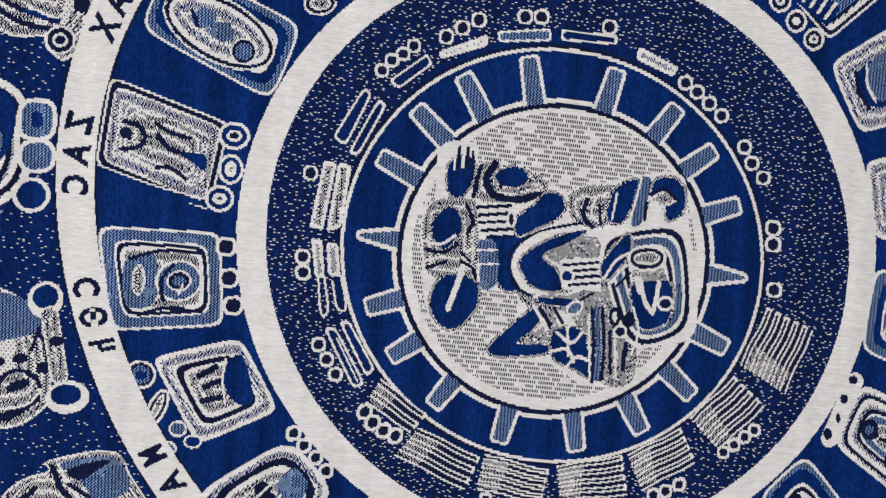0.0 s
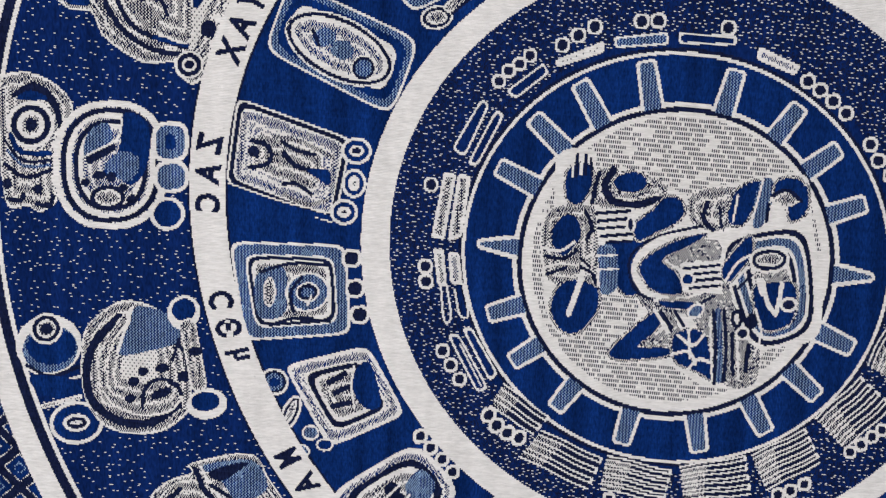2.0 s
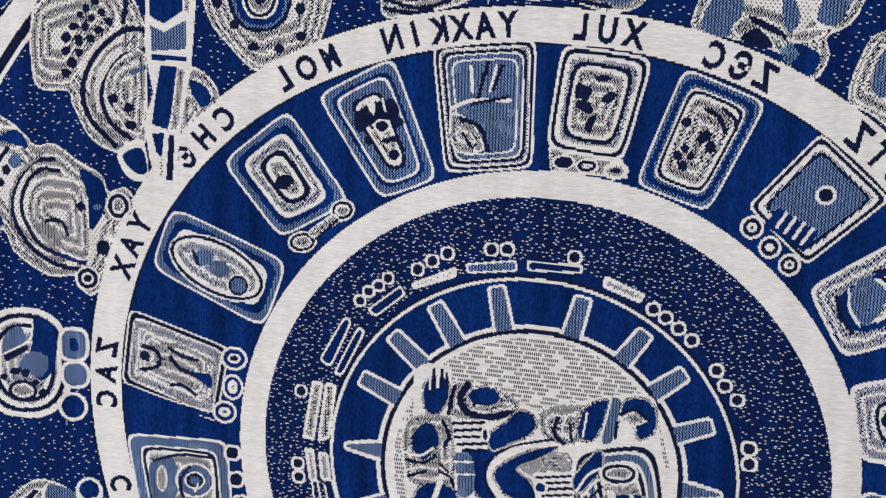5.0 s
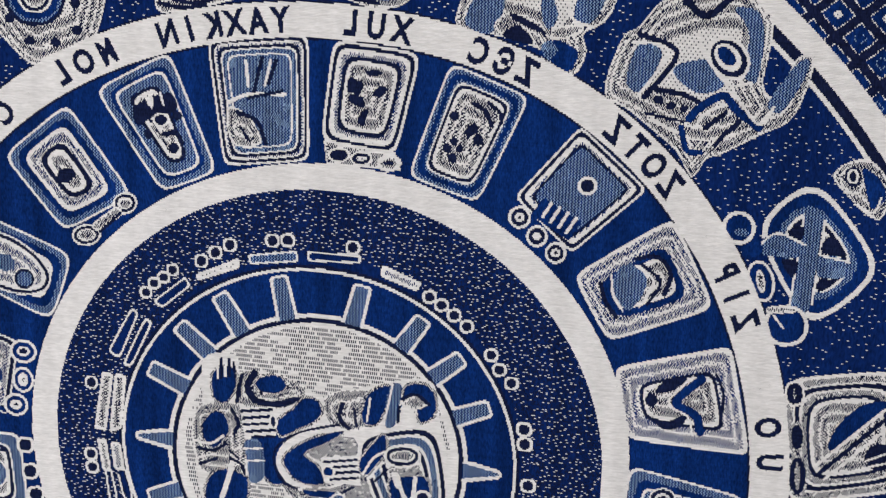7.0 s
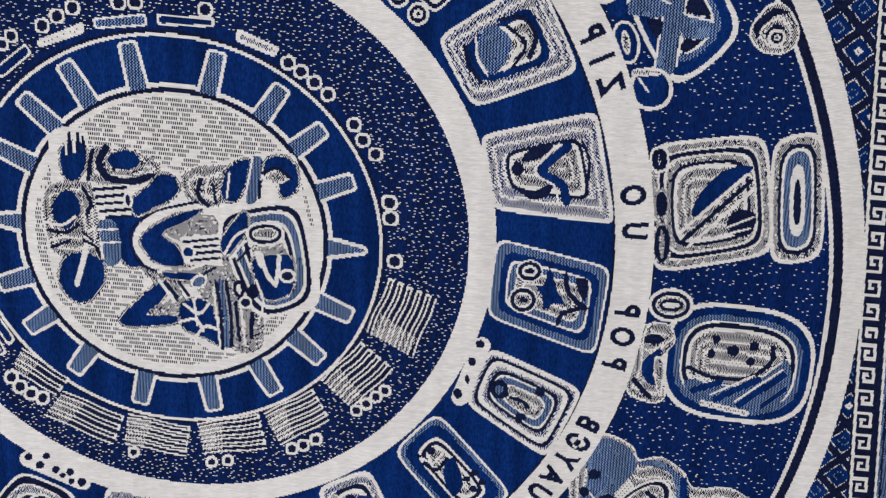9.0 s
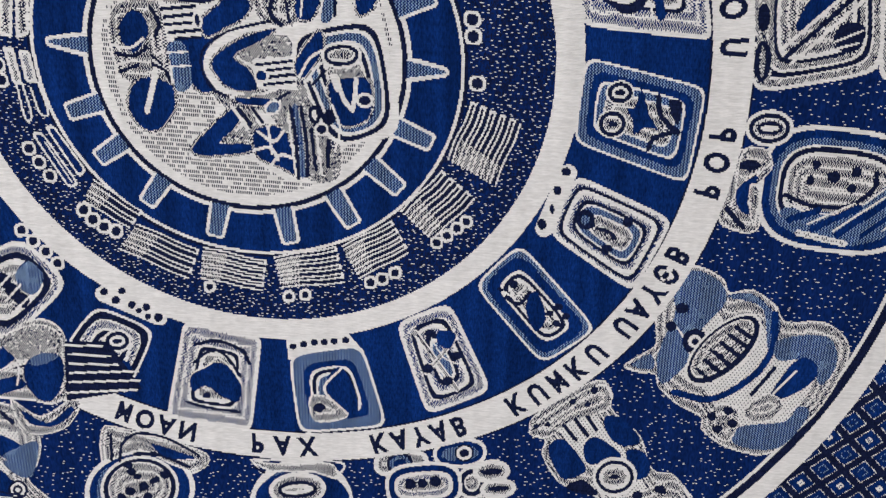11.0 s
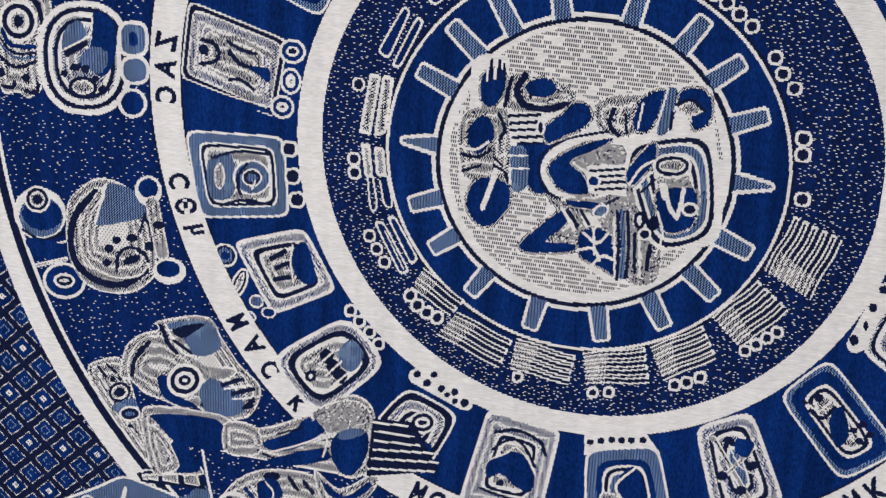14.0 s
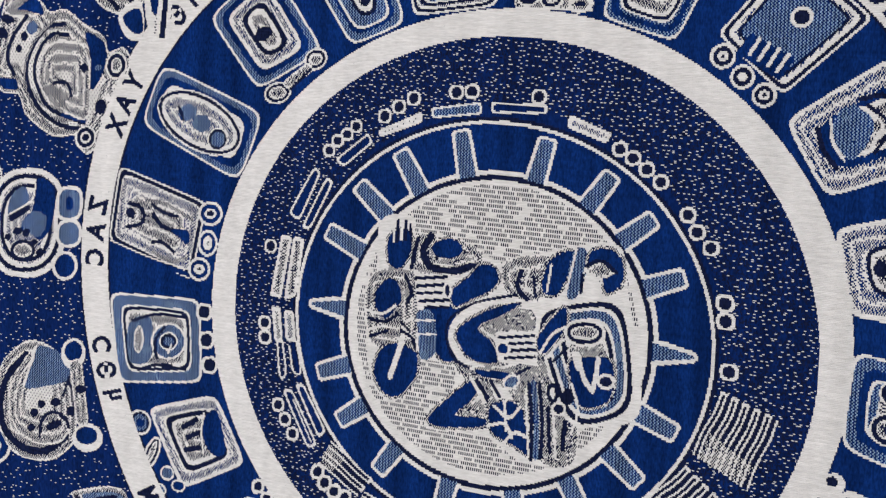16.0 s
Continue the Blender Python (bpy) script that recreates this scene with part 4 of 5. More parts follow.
g.fill((0, -65), (55, -45), (107, -33), (139, -91), (55, -113), (25, -97), tone="T")
g.fill((7, -70), (55, -85), (21, -89), tone="K")
g.line((0, -65), (65, -80), (20, -95), w=4, tone="C")
g.oval(40, -55, 9, 7, "K")
g.oval(80, -47, 11, 7, "K", turn=-20)
g.oval(95, -77, 7, 10, "K")

g = Hand(917, -578, 1.094, 1.223, 1.6, piece("calendar_figure", "large checked flower glyph with a toothed mouth"), -0.121)
g.fill((-199, 0), (-165, 22), (-141, 40), (-139, 90), (-117, 152), (-75, 174), (-23, 152), (-11, 128), (27, 132), (67, 107), (87, 77), (147, 78), (189, 50), (195, 10), (160, -62), (117, -114), (57, -164), (-17, -152), (-63, -118), (-65, -94), (-107, -70), (-139, -38), (-145, -16), (-175, -12), tone="T")
g.fill((-130, 40), (-105, 90), (-107, 140), (-75, 165), (-27, 145), (-19, 110), (-55, 70), (-83, 30), (-130, -22), (-140, -5), tone="H")
g.fill((-15, 120), (25, 125), (57, 102), (77, 70), (55, 30), (45, 100), tone="H")
g.fill((-185, 2), (-150, 20), (-147, -6), tone="H")
g.fill((-135, 28), (-103, 45), (-83, 12), (-129, -32), (-139, -6), tone="D")
g.line((-105, 70), (-87, 45), w=4, tone="C")
g.oval(-93, 100, 12, 9, "K")
g.oval(-113, 70, 10, 9, "K")
g.sub("ring").nest(-72, 43, 22, 22, "K10 C6 K20", turn=0, power=2)
g.line((-110, -48), (-45, -60), (25, -22), (63, 30), (67, 90), w=14, tone="B")
g.oval(-23, 28, 84, 40, "C", turn=42)
g.oval(-23, 28, 79, 36, "K", turn=42)
g.oval(-25, 30, 70, 29, "T", turn=42)
g.line((-70, -5), (-45, -28), w=7, tone="K")
g.line((-55, 10), (-27, -14), w=9, tone="K")
g.line((-40, 25), (-11, 0), w=9, tone="K")
g.line((-25, 40), (5, 16), w=9, tone="K")
g.line((-11, 54), (17, 34), w=9, tone="K")
g.line((0, 68), (25, 50), w=9, tone="K")
g.fill((73, 45), (155, 52), (177, 8), (149, -35), (125, 10), (73, 10), tone="H")
g.fill((85, -12), (115, 14), (141, 0), (137, -25), (100, -52), (57, -62), tone="B")
g.line((65, -50), (105, -10), w=4, tone="C")
g.fill((13, -78), (55, -50), (85, -72), (57, -102), (23, -100), tone="T")
g.fill((-3, -145), (5, -112), (85, -102), (111, -74), (129, -90), (75, -152), tone="D")
g.line((27, -52), (67, -4), w=8, tone="K")
g.fill((-55, -100), (-35, -70), (0, -75), (5, -100), (-15, -140), (-45, -125), tone="T")
g.oval(-45, -92, 8, 8, "K")
g.oval(-15, -82, 9, 8, "K")
g.oval(-7, -106, 9, 8, "K")
g.oval(-35, -116, 9, 7, "K")

g = Hand(1050, -220, 1.063, 1.128, 1.7, piece("calendar_figure", "rounded glyph pot with dots and slanting stripes"), -0.092)
g.sub("ring").nest(6, 0, 136, 106, "C8 B13 D10 C4 K8 C3 T400", turn=-8, power=3)
g.fill((-86, -27), (20, -35), (90, 9), (98, -45), (52, -90), (-20, -87), (-74, -59), tone="D")
g.line((-84, -5), (-40, -23), (20, -25), (64, 3), (68, 31), w=8, tone="K")
g.line((-84, -17), (-40, -35), (25, -35), (85, 5), w=4, tone="C")
g.line((-75, -47), (-28, -32), w=13, tone="B")
g.line((-35, -63), (42, -27), w=13, tone="B")
g.line((8, -73), (88, -19), w=13, tone="B")
g.line((50, -77), (90, -45), w=9, tone="B")
g.line((-45, -55), (35, -20), w=4, tone="C")
g.line((0, -67), (85, -10), w=4, tone="C")
g.line((-60, -70), (20, -90), w=12, tone="T")
g.oval(-33, 45, 7, 8, "K")
g.oval(-3, 25, 11, 9, "K")
g.oval(35, 33, 8, 9, "K")
g.oval(-42, 20, 7, 8, "K")
g.oval(28, 5, 8, 8, "K")
g.sub("ring").nest(-113, 105, 40, 30, "C6 K7 T6 K6 C4 K20", turn=0, power=2)
g.fill((-172, 65), (-130, 70), (-105, 45), (-130, 5), (-125, -55), (-150, -71), (-196, -49), (-182, 5), tone="T")
g.fill((-152, 73), (-115, 70), (-110, 45), (-150, 25), (-165, 35), tone="T")
g.oval(-144, 45, 18, 9, "K")
g.fill((-166, 5), (-130, 27), (-148, -15), (-138, -37), (-160, -31), tone="B")
g.fill((-145, 10), (-128, 5), (-132, -55), (-142, -45), tone="T")
g.line((-182, -29), (-155, -59), w=10, tone="K")

g = Hand(982, 92, 1.032, 1.065, 1.7, piece("calendar_figure", "upright glyph box with a slanting bar inside"), -0.062)
g.quad((92, 114), (186, 130), (194, -102), (94, -114), "C6 S8 K5 C4 H9 C4 K5 B60", round_by=16)
g.quad((-124, 102), (86, 122), (106, -92), (-116, -128), "C6 S10 C3 K7 C4 S8 K5 C4 T400", round_by=16)
g.fill((-45, -15), (-20, 30), (20, 60), (62, 62), (20, 20), (-30, -22), tone="B")
g.line((-65, -52), (52, 50), w=6, tone="C")
g.line((-58, -65), (58, 38), w=8, tone="K")
g.line((-50, -76), (66, 26), w=6, tone="C")
g.fill((18, -35), (35, -12), (68, -18), (62, -52), (35, -58), tone="K")
g.line((20, -42), (65, -24), w=4, tone="C")
g.line((26, -52), (60, -44), w=4, tone="C")
g.sub("ring").nest(-102, 75, 17, 22, "C4 K10 S20", turn=0, power=2.6)
g.sub("ring").nest(-98, -2, 16, 28, "S6 K9 S20", turn=0, power=2)
g.sub("ring").nest(-97, -72, 18, 38, "S4 K9 S20", turn=0, power=2)

g = Hand(860, 425, 0.969, 1.003, 1.8, piece("calendar_figure", "cross-banded glyph shield with corner knobs"), -0.061)
g.quad((-94, 52), (22, 144), (152, -30), (8, -146), "C8 B15 D8 C4 K6 C3 T400", round_by=26)
g.line((20, 65), (-5, -92), w=34, tone="H")
g.line((2, 65), (-23, -90), w=4, tone="C")
g.line((40, 60), (16, -90), w=4, tone="C")
g.fill((-78, 18), (-45, 36), (2, 16), (-4, -6), (-70, -2), tone="H")
g.line((-78, 14), (-45, 36), (4, 16), w=4, tone="C")
g.fill((30, -2), (82, -14), (77, -40), (28, -40), tone="H")
g.line((30, -2), (82, -14), w=4, tone="C")
g.fill((-28, 40), (2, 47), (-4, 24), tone="K")
g.fill((48, 32), (77, -2), (33, 4), tone="K")
g.fill((-38, -10), (-8, -15), (-20, -42), tone="K")
g.fill((30, -44), (57, -50), (28, -68), tone="K")
g.sub("ring").nest(-113, 45, 30, 30, "C7 B30", turn=0, power=2)
g.oval(-108, 37, 13, 8, "H")
g.sub("ring").nest(-75, -50, 25, 38, "C5 B12 T20", turn=10, power=2)
g.fill((-108, 10), (-78, 25), (-75, -2), (-102, -8), tone="B")
g.sub("ring").nest(-30, -130, 40, 38, "C7 B40", turn=0, power=2.2)
g.line((-58, -102), (-18, -100), w=14, tone="T")
g.line((-52, -112), (-35, -135), w=4, tone="C")

g = Hand(975, 478, 1.002, 1.006, 3.6, piece("calendar_figure", "two cream scrolls hung beside the glyph shield"), -0.062)
g.fill((-65, 88), (-40, 112), (0, 114), (32, 65), (15, 15), (-10, 20), (-38, 50), tone="T")
g.fill((-15, 100), (10, 85), (22, 50), (0, 30), (-10, 60), tone="B")
g.fill((-55, 88), (-35, 105), (-15, 88), (-20, 60), (-40, 58), tone="T")
g.line((-30, 40), (0, 25), (15, 50), w=4, tone="C")
g.sub("ring").nest(-32, 88, 14, 17, "K4 C4 K20", turn=0, power=2)
g.fill((20, -80), (50, -38), (80, -35), (105, -70), (102, -105), (70, -122), (35, -112), tone="T")
g.fill((28, -70), (60, -44), (90, -50), (60, -58), (35, -90), tone="K")
g.fill((38, -80), (70, -58), (92, -80), (85, -108), (55, -108), tone="T")
g.fill((48, -85), (70, -68), (82, -90), (65, -102), (55, -96), tone="K")
g.sub("ring").nest(68, -92, 16, 15, "C5 K5 C3 K20", turn=0, power=2)

g = Hand(675, 732, 0.938, 0.970, 1.9, piece("calendar_figure", "checked bat head glyph with an almond eye"), -0.030)
g.fill((-189, -32), (-157, 60), (-125, 82), (-75, 130), (35, 152), (97, 112), (113, 70), (97, -20), (125, -42), (153, 22), (185, 28), (177, -22), (147, -82), (95, -108), (25, -142), (-3, -152), (-30, -184), (-55, -142), (-87, -112), (-145, -65), tone="T")
g.fill((-180, -30), (-150, 55), (-120, 75), (-75, 120), (35, 144), (90, 110), (105, 70), (90, -20), (117, -50), (85, -95), (-5, -120), (-65, -102), (-135, -60), tone="T")
g.fill((45, 110), (85, 105), (97, 60), (85, -15), (63, 0), (70, 70), tone="D")
g.fill((-149, -12), (-125, 52), (-87, 40), (-95, 8), (-127, -32), tone="H")
g.line((-125, 68), (-65, 45), (-65, 18), (-117, -42), w=9, tone="K")
g.line((-135, 55), (-90, 50), (-75, 30), (-125, -35), w=5, tone="C")
g.fill((-61, 12), (-5, 22), (27, -20), (-15, -36), (-55, -12), tone="D")
g.line((-20, 65), (0, 20), (35, -20), (75, -18), w=5, tone="C")
g.oval(35, 25, 42, 34, "C", turn=-45)
g.oval(35, 25, 36, 28, "K", turn=-45)
g.oval(33, 27, 28, 20, "C", turn=-45)
g.oval(31, 29, 20, 12, "B", turn=-45)
g.line((-95, -28), (-45, -38), (-9, -56), w=9, tone="K")
g.oval(-90, -46, 8, 8, "K")
g.oval(-68, -57, 9, 7, "K")
g.oval(-45, -62, 7, 6, "K")
g.line((-115, -70), (-45, -85), w=5, tone="K")
g.line((-110, -80), (-55, -105), w=5, tone="C")
g.line((-35, -80), (-15, -60), (25, -40), (50, -65), (91, -96), w=14, tone="B")
g.line((-25, -95), (-5, -70), (30, -55), w=6, tone="C")
g.line((-5, -95), (30, -70), w=9, tone="K")
g.line((13, -126), (33, -102), w=9, tone="K")
g.line((37, -102), (55, -85), w=9, tone="K")
g.line((-50, -95), (-40, -135), (-15, -140), w=10, tone="B")
g.fill((107, -52), (157, 16), (179, 16), (159, -30), (127, -70), tone="H")
g.line((45, -35), (90, -90), (117, -60), w=5, tone="C")
g.line((-42, 124), (-5, 98), (37, 128), w=12, tone="K")

g = Hand(-920, 450, 1.032, 0.968, 1.7, piece("calendar_figure", "oval glyph head with dotted crest"), 0.029)
g.fill((-168, -2), (-152, 50), (-122, 174), (-68, 162), (-26, 120), (12, 122), (54, 92), (102, 62), (114, 32), (148, 38), (164, 5), (144, -42), (124, -102), (82, -174), (48, -158), (42, -138), (-10, -138), (-72, -94), (-92, -52), (-132, -44), tone="T")
g.line((10, 92), (-30, 85), (-65, 40), (-75, -10), (-50, -70), (0, -112), (62, -126), w=9, tone="K")
g.line((-15, 100), (-58, 60), (-80, 0), (-62, -70), (-10, -122), w=6, tone="G")
g.line((20, 68), (-15, 72), (-43, 45), (-56, 5), (-48, -35), (-15, -82), (62, -112), w=8, tone="K")
g.line((10, -95), (65, -108), w=8, tone="B")
g.fill((-45, 10), (-25, 50), (15, 58), (55, 45), (72, 0), (72, -100), (20, -90), (-40, -35), tone="T")
g.fill((60, 72), (102, 50), (108, 10), (92, -32), (75, -42), (74, 20), tone="B")
g.line((-8, -28), (20, -30), (32, -55), w=7, tone="K")
g.fill((-35, -40), (-5, -35), (20, -65), (0, -80), tone="G")
g.oval(60, 0, 9, 8, "K")
g.oval(92, 0, 9, 6, "H")
g.fill((-130, 134), (-70, 155), (-32, 122), (-80, 108), (-122, 115), tone="T")
g.fill((-102, 128), (-60, 148), (-38, 114), (-80, 124), tone="B")
g.oval(-125, 108, 17, 9, "K", turn=-15)
g.oval(-135, 80, 15, 10, "K", turn=-40)
g.oval(-152, 60, 13, 13, "K")
g.oval(-158, 28, 14, 17, "K")
g.oval(-65, 87, 13, 13, "D")
g.oval(-83, 70, 8, 10, "K")
g.oval(-95, 45, 7, 8, "K")
g.line((-78, 112), (-110, 70), (-122, 28), (-104, -8), w=9, tone="K")
g.fill((-155, 20), (-135, 10), (-110, -15), (-145, -5), tone="T")
g.fill((-145, -16), (-100, -20), (-98, -40), (-130, -36), tone="B")
g.sub("ring").nest(132, 2, 24, 28, "C4 K8 T20", turn=0, power=2)
g.oval(100, -80, 13, 15, "K")
g.oval(115, -62, 6, 8, "C")
g.sub("ring").nest(68, -142, 24, 24, "C4 K8 C4 K20", turn=0, power=2)

g = Hand(5, -15, 1.033, 1.064, 3.5, piece("sun_figure", "seated mask figure woven in blue and cream checks"), 0.002)
g.fill((-200, 195), (-140, 200), (-135, 160), (-90, 172), (-20, 140), (30, 120), (70, 135), (135, 150), (210, 150), (225, 80), (242, -110), (150, -140), (135, -195), (50, -200), (-20, -160), (-125, -150), (-80, -95), (-70, -50), (-130, -40), (-140, -70), (-180, -110), (-220, -80), (-230, 10), (-210, 100), tone="C")
g.fill((-225, 98), (-145, 115), (-130, 50), (-145, -20), (-222, -10), tone="T")
g.fill((-75, -35), (-20, -50), (0, -95), (-50, -72), tone="T")
g.fill((-140, 165), (-95, 172), (-20, 145), (-25, 110), (-80, 100), (-140, 110), tone="T")
g.fill((15, 120), (70, 138), (100, 130), (85, 65), (30, 65), tone="T")
g.fill((-20, 25), (30, 48), (70, 45), (65, 10), (10, 2), tone="S")
g.fill((70, -20), (120, -10), (135, -70), (135, -190), (70, -190), (30, -90), (-30, -55), tone="S")
g.fill((-187, 128), (-187, 160), (-175, 178), (-148, 175), (-144, 150), (-160, 120), (-175, 115), tone="B", edge="S")
g.line((-177, 160), (-175, 188), w=4, tone="C")
g.line((-171, 160), (-168, 195), w=5, tone="K")
g.line((-163, 162), (-161, 192), w=4, tone="C")
g.line((-156, 162), (-154, 194), w=5, tone="K")
g.line((-145, 160), (-146, 188), w=5, tone="K")
g.line((-145, 115), (-138, 145), (-132, 165), w=7, tone="K")
g.fill((-210, 78), (-190, 96), (-170, 90), (-164, 65), (-175, 45), (-195, 30), (-212, 50), tone="B", edge="S")
g.line((-230, 45), (-200, 38), (-175, 52), w=5, tone="C")
g.line((-225, 30), (-195, 25), (-170, 38), w=6, tone="K")
g.line((-222, 12), (-195, 18), w=5, tone="C")
g.line((-222, 0), (-190, 10), w=6, tone="K")
g.line((-155, 100), (-145, 75), (-155, 55), w=7, tone="K")
g.fill((-118, 50), (-60, 55), (-72, 25), (-80, 0), (-70, -35), (-88, -38), (-104, -20), (-106, 20), tone="B", edge="S")
g.fill((-216, -50), (-200, -20), (-175, -12), (-138, -28), (-140, -65), (-165, -95), (-190, -100), (-210, -80), tone="B", edge="S")
g.line((-158, 10), (-172, -30), (-187, -68), w=10, tone="C")
g.fill((-135, 42), (-108, 42), (-102, 10), (-105, -28), (-130, -35), (-134, 10), tone="H")
g.oval(-122, 20, 12, 12, "H")
g.line((-137, 28), (-104, 28), w=4, tone="C")
g.line((-137, 5), (-102, 5), w=4, tone="C")
g.line((-160, 20), (-140, 35), w=4, tone="C")
g.line((-165, 10), (-145, -2), (-140, -20), w=6, tone="K")
g.line((-165, 25), (-150, 10), w=5, tone="K")
g.line((-108, 168), (-123, 145), (-110, 118), (-70, 110), (-35, 118), w=13, tone="K")
g.oval(-80, 144, 34, 24, "S")
g.oval(-80, 147, 27, 16, "B")
g.line((-55, 130), (-30, 150), w=6, tone="S")
g.fill((-72, 78), (-45, 98), (-20, 120), (2, 115), (10, 98), (-2, 80), (-35, 65), (-68, 52), tone="B", edge="S")
g.fill((-140, 105), (-76, 105), (-76, 48), (-135, 48), tone="C", soft=False)
g.line((-138, 98), (-82, 100), w=6, tone="K")
g.line((-135, 85), (-80, 88), w=6, tone="K")
g.line((-135, 73), (-78, 75), w=5, tone="K")
g.line((-130, 60), (-78, 62), w=6, tone="K")
g.line((-120, 50), (-80, 50), w=5, tone="K")
g.sub("ring").nest(-80, 78, 8, 14, "C4 K20", turn=0, power=2)
g.fill((45, 58), (-5, 48), (-58, 18), (-62, -8), (-35, -36), (5, -38), (-2, -8), (-28, 18), (15, 38), tone="B", edge="S")
g.line((40, 72), (-30, 58), (-75, 32), (-83, 0), (-68, -35), (-30, -55), w=5, tone="K")
g.line((40, 64), (-30, 52), (-68, 25), (-74, -5), (-58, -33), (-20, -47), w=9, tone="C")
g.line((-35, -58), (30, -58), (60, -45), w=5, tone="K")
g.line((-40, -50), (-5, -50), (40, -40), w=5, tone="C")
g.fill((-30, -52), (25, -56), (10, -66), (-20, -62), tone="B", edge="S")
g.fill((5, 12), (75, 14), (75, -42), (8, -38), tone="C", soft=False)
g.line((10, 2), (70, 6), w=5, tone="K")
g.line((25, -8), (70, -5), w=5, tone="K")
g.line((12, -20), (72, -16), w=6, tone="K")
g.line((20, -31), (70, -28), w=5, tone="K")
g.sub("ring").nest(16, -16, 13, 12, "C4 B9 K20", turn=0, power=2)
g.line((50, 110), (42, 85), (58, 65), w=8, tone="K")
g.line((62, 110), (56, 88), (68, 72), w=4, tone="C")
g.line((70, 100), (72, 70), w=5, tone="K")
g.fill((85, 78), (92, 118), (115, 138), (136, 140), (128, 105), (108, 74), tone="B", edge="S")
g.line((100, 120), (92, 78), w=4, tone="C")
g.fill((136, 142), (160, 138), (148, 78), (125, 70), tone="H")
g.line((142, 145), (122, 70), w=4, tone="C")
g.line((162, 138), (146, 75), w=4, tone="C")
g.fill((165, 140), (195, 145), (216, 125), (214, 90), (190, 76), (182, 100), (165, 115), tone="B", edge="S")
g.fill((158, 110), (182, 125), (205, 110), (182, 98), tone="T")
g.line((158, 118), (182, 126), (206, 108), w=7, tone="K")
g.line((160, 95), (182, 98), (175, 78), w=5, tone="C")
g.line((152, 105), (148, 75), w=5, tone="K")
g.quad((60, 52), (224, 76), (242, -118), (124, -152), "C5 K7 C5 H10 C4 K6 C4 S400", round_by=20)
g.fill((75, -2), (92, 25), (120, 52), (125, 30), (110, 2), (85, -22), tone="B", edge="S")
g.line((80, -20), (102, 10), (132, 25), w=5, tone="C")
g.line((92, -28), (115, -2), (134, 5), w=5, tone="C")
g.line((100, -35), (125, -12), w=5, tone="K")
g.sub("ring").nest(154, 12, 34, 22, "C5 K6 T60", turn=0, power=2.3)
g.fill((128, -40), (145, -28), (195, -30), (198, -80), (178, -102), (142, -100), tone="B", edge="S")
g.line((144, -28), (152, -60), (166, -80), w=8, tone="C")
g.line((176, -28), (172, -55), (166, -80), w=8, tone="C")
g.fill((132, -20), (146, -20), (142, -50), tone="C")
g.sub("ring").nest(188, -64, 15, 13, "C5 K20", turn=0, power=2)
g.fill((-118, -138), (-95, -112), (-58, -82), (-35, -68), (-26, -80), (-45, -106), (-62, -122), (-18, -132), (-22, -144), (-90, -148), tone="B", edge="S")
g.fill((-70, -128), (-40, -110), (-5, -90), (0, -110), (-30, -128), tone="S")
g.line((-30, -70), (-12, -95), w=8, tone="K")
g.line((-40, -65), (-18, -105), w=6, tone="C")
g.line((-5, -70), (10, -95), w=6, tone="K")
g.fill((-8, -112), (18, -102), (45, -110), (55, -150), (63, -188), (32, -172), (-4, -152), tone="B", edge="S")
g.line((0, -110), (25, -128), (45, -110), w=6, tone="C")
g.line((-10, -142), (18, -138), (30, -160), w=6, tone="C")
g.line((15, -170), (35, -152), (60, -160), w=6, tone="C")
g.line((18, -102), (20, -150), w=5, tone="C")
g.sub("ring").nest(30, -70, 16, 12, "C4 H8 K20", turn=30, power=2)
g.line((68, -70), (72, -130), (70, -190), w=9, tone="H")
g.line((60, -70), (64, -130), (62, -195), w=6, tone="K")
g.line((55, -80), (58, -190), w=4, tone="C")
g.line((78, -70), (82, -130), (78, -190), w=6, tone="K")
g.line((92, -110), (94, -180), w=6, tone="K")
g.line((100, -110), (104, -190), w=5, tone="C")
g.oval(100, -85, 10, 16, "K")
g.oval(100, -85, 4, 9, "C")
g.oval(126, -90, 9, 13, "K")
g.sub("ring").nest(110, -110, 12, 12, "C4 K20", turn=0, power=2)
g.line((120, -130), (116, -175), w=8, tone="K")
g.line((132, -70), (142, -110), (130, -150), w=4, tone="C")

g = Hand(-790, -503, 1.256, 1.294, 5.7, piece("calendar_figure", "checked macaw head glyph with a ringed eye"), 0.255)
g.fill((-179, 3), (-155, 23), (-120, 25), (-103, -7), (-85, -55), (-57, -137), (-65, -155), (-135, -67), tone="T")
g.fill((-170, 0), (-150, 15), (-120, 15), (-110, -10), (-95, -55), (-67, -130), (-120, -67), tone="T")
g.line((-160, 10), (-145, -7), w=7, tone="K")
g.line((-143, 13), (-127, 0), w=7, tone="K")
g.oval(-132, -12, 5, 5, "K")
g.oval(-118, -10, 5, 5, "K")
g.sub("ring").nest(-118, -35, 20, 18, "K5 T5 K20", turn=0, power=2)
g.fill((-130, -60), (-95, -45), (-85, -60), (-110, -75), tone="H")
g.sub("ring").nest(-97, -73, 20, 14, "C4 K6 D20", turn=0, power=2)
g.oval(-95, -95, 5, 4, "K")
g.fill((-119, -5), (-111, 45), (-85, 67), (-55, 75), (-57, 89), (27, 97), (61, 55), (93, 15), (133, -25), (121, -71), (85, -82), (47, -77), (25, -60), (0, -63), (-35, -50), (-75, -35), (-95, -15), tone="T")
g.fill((-107, 5), (-90, 53), (-55, 65), (-15, 45), (35, 15), (85, 10), (77, -10), (35, -15), (15, 5), (-35, -45), (-85, -25), tone="T")
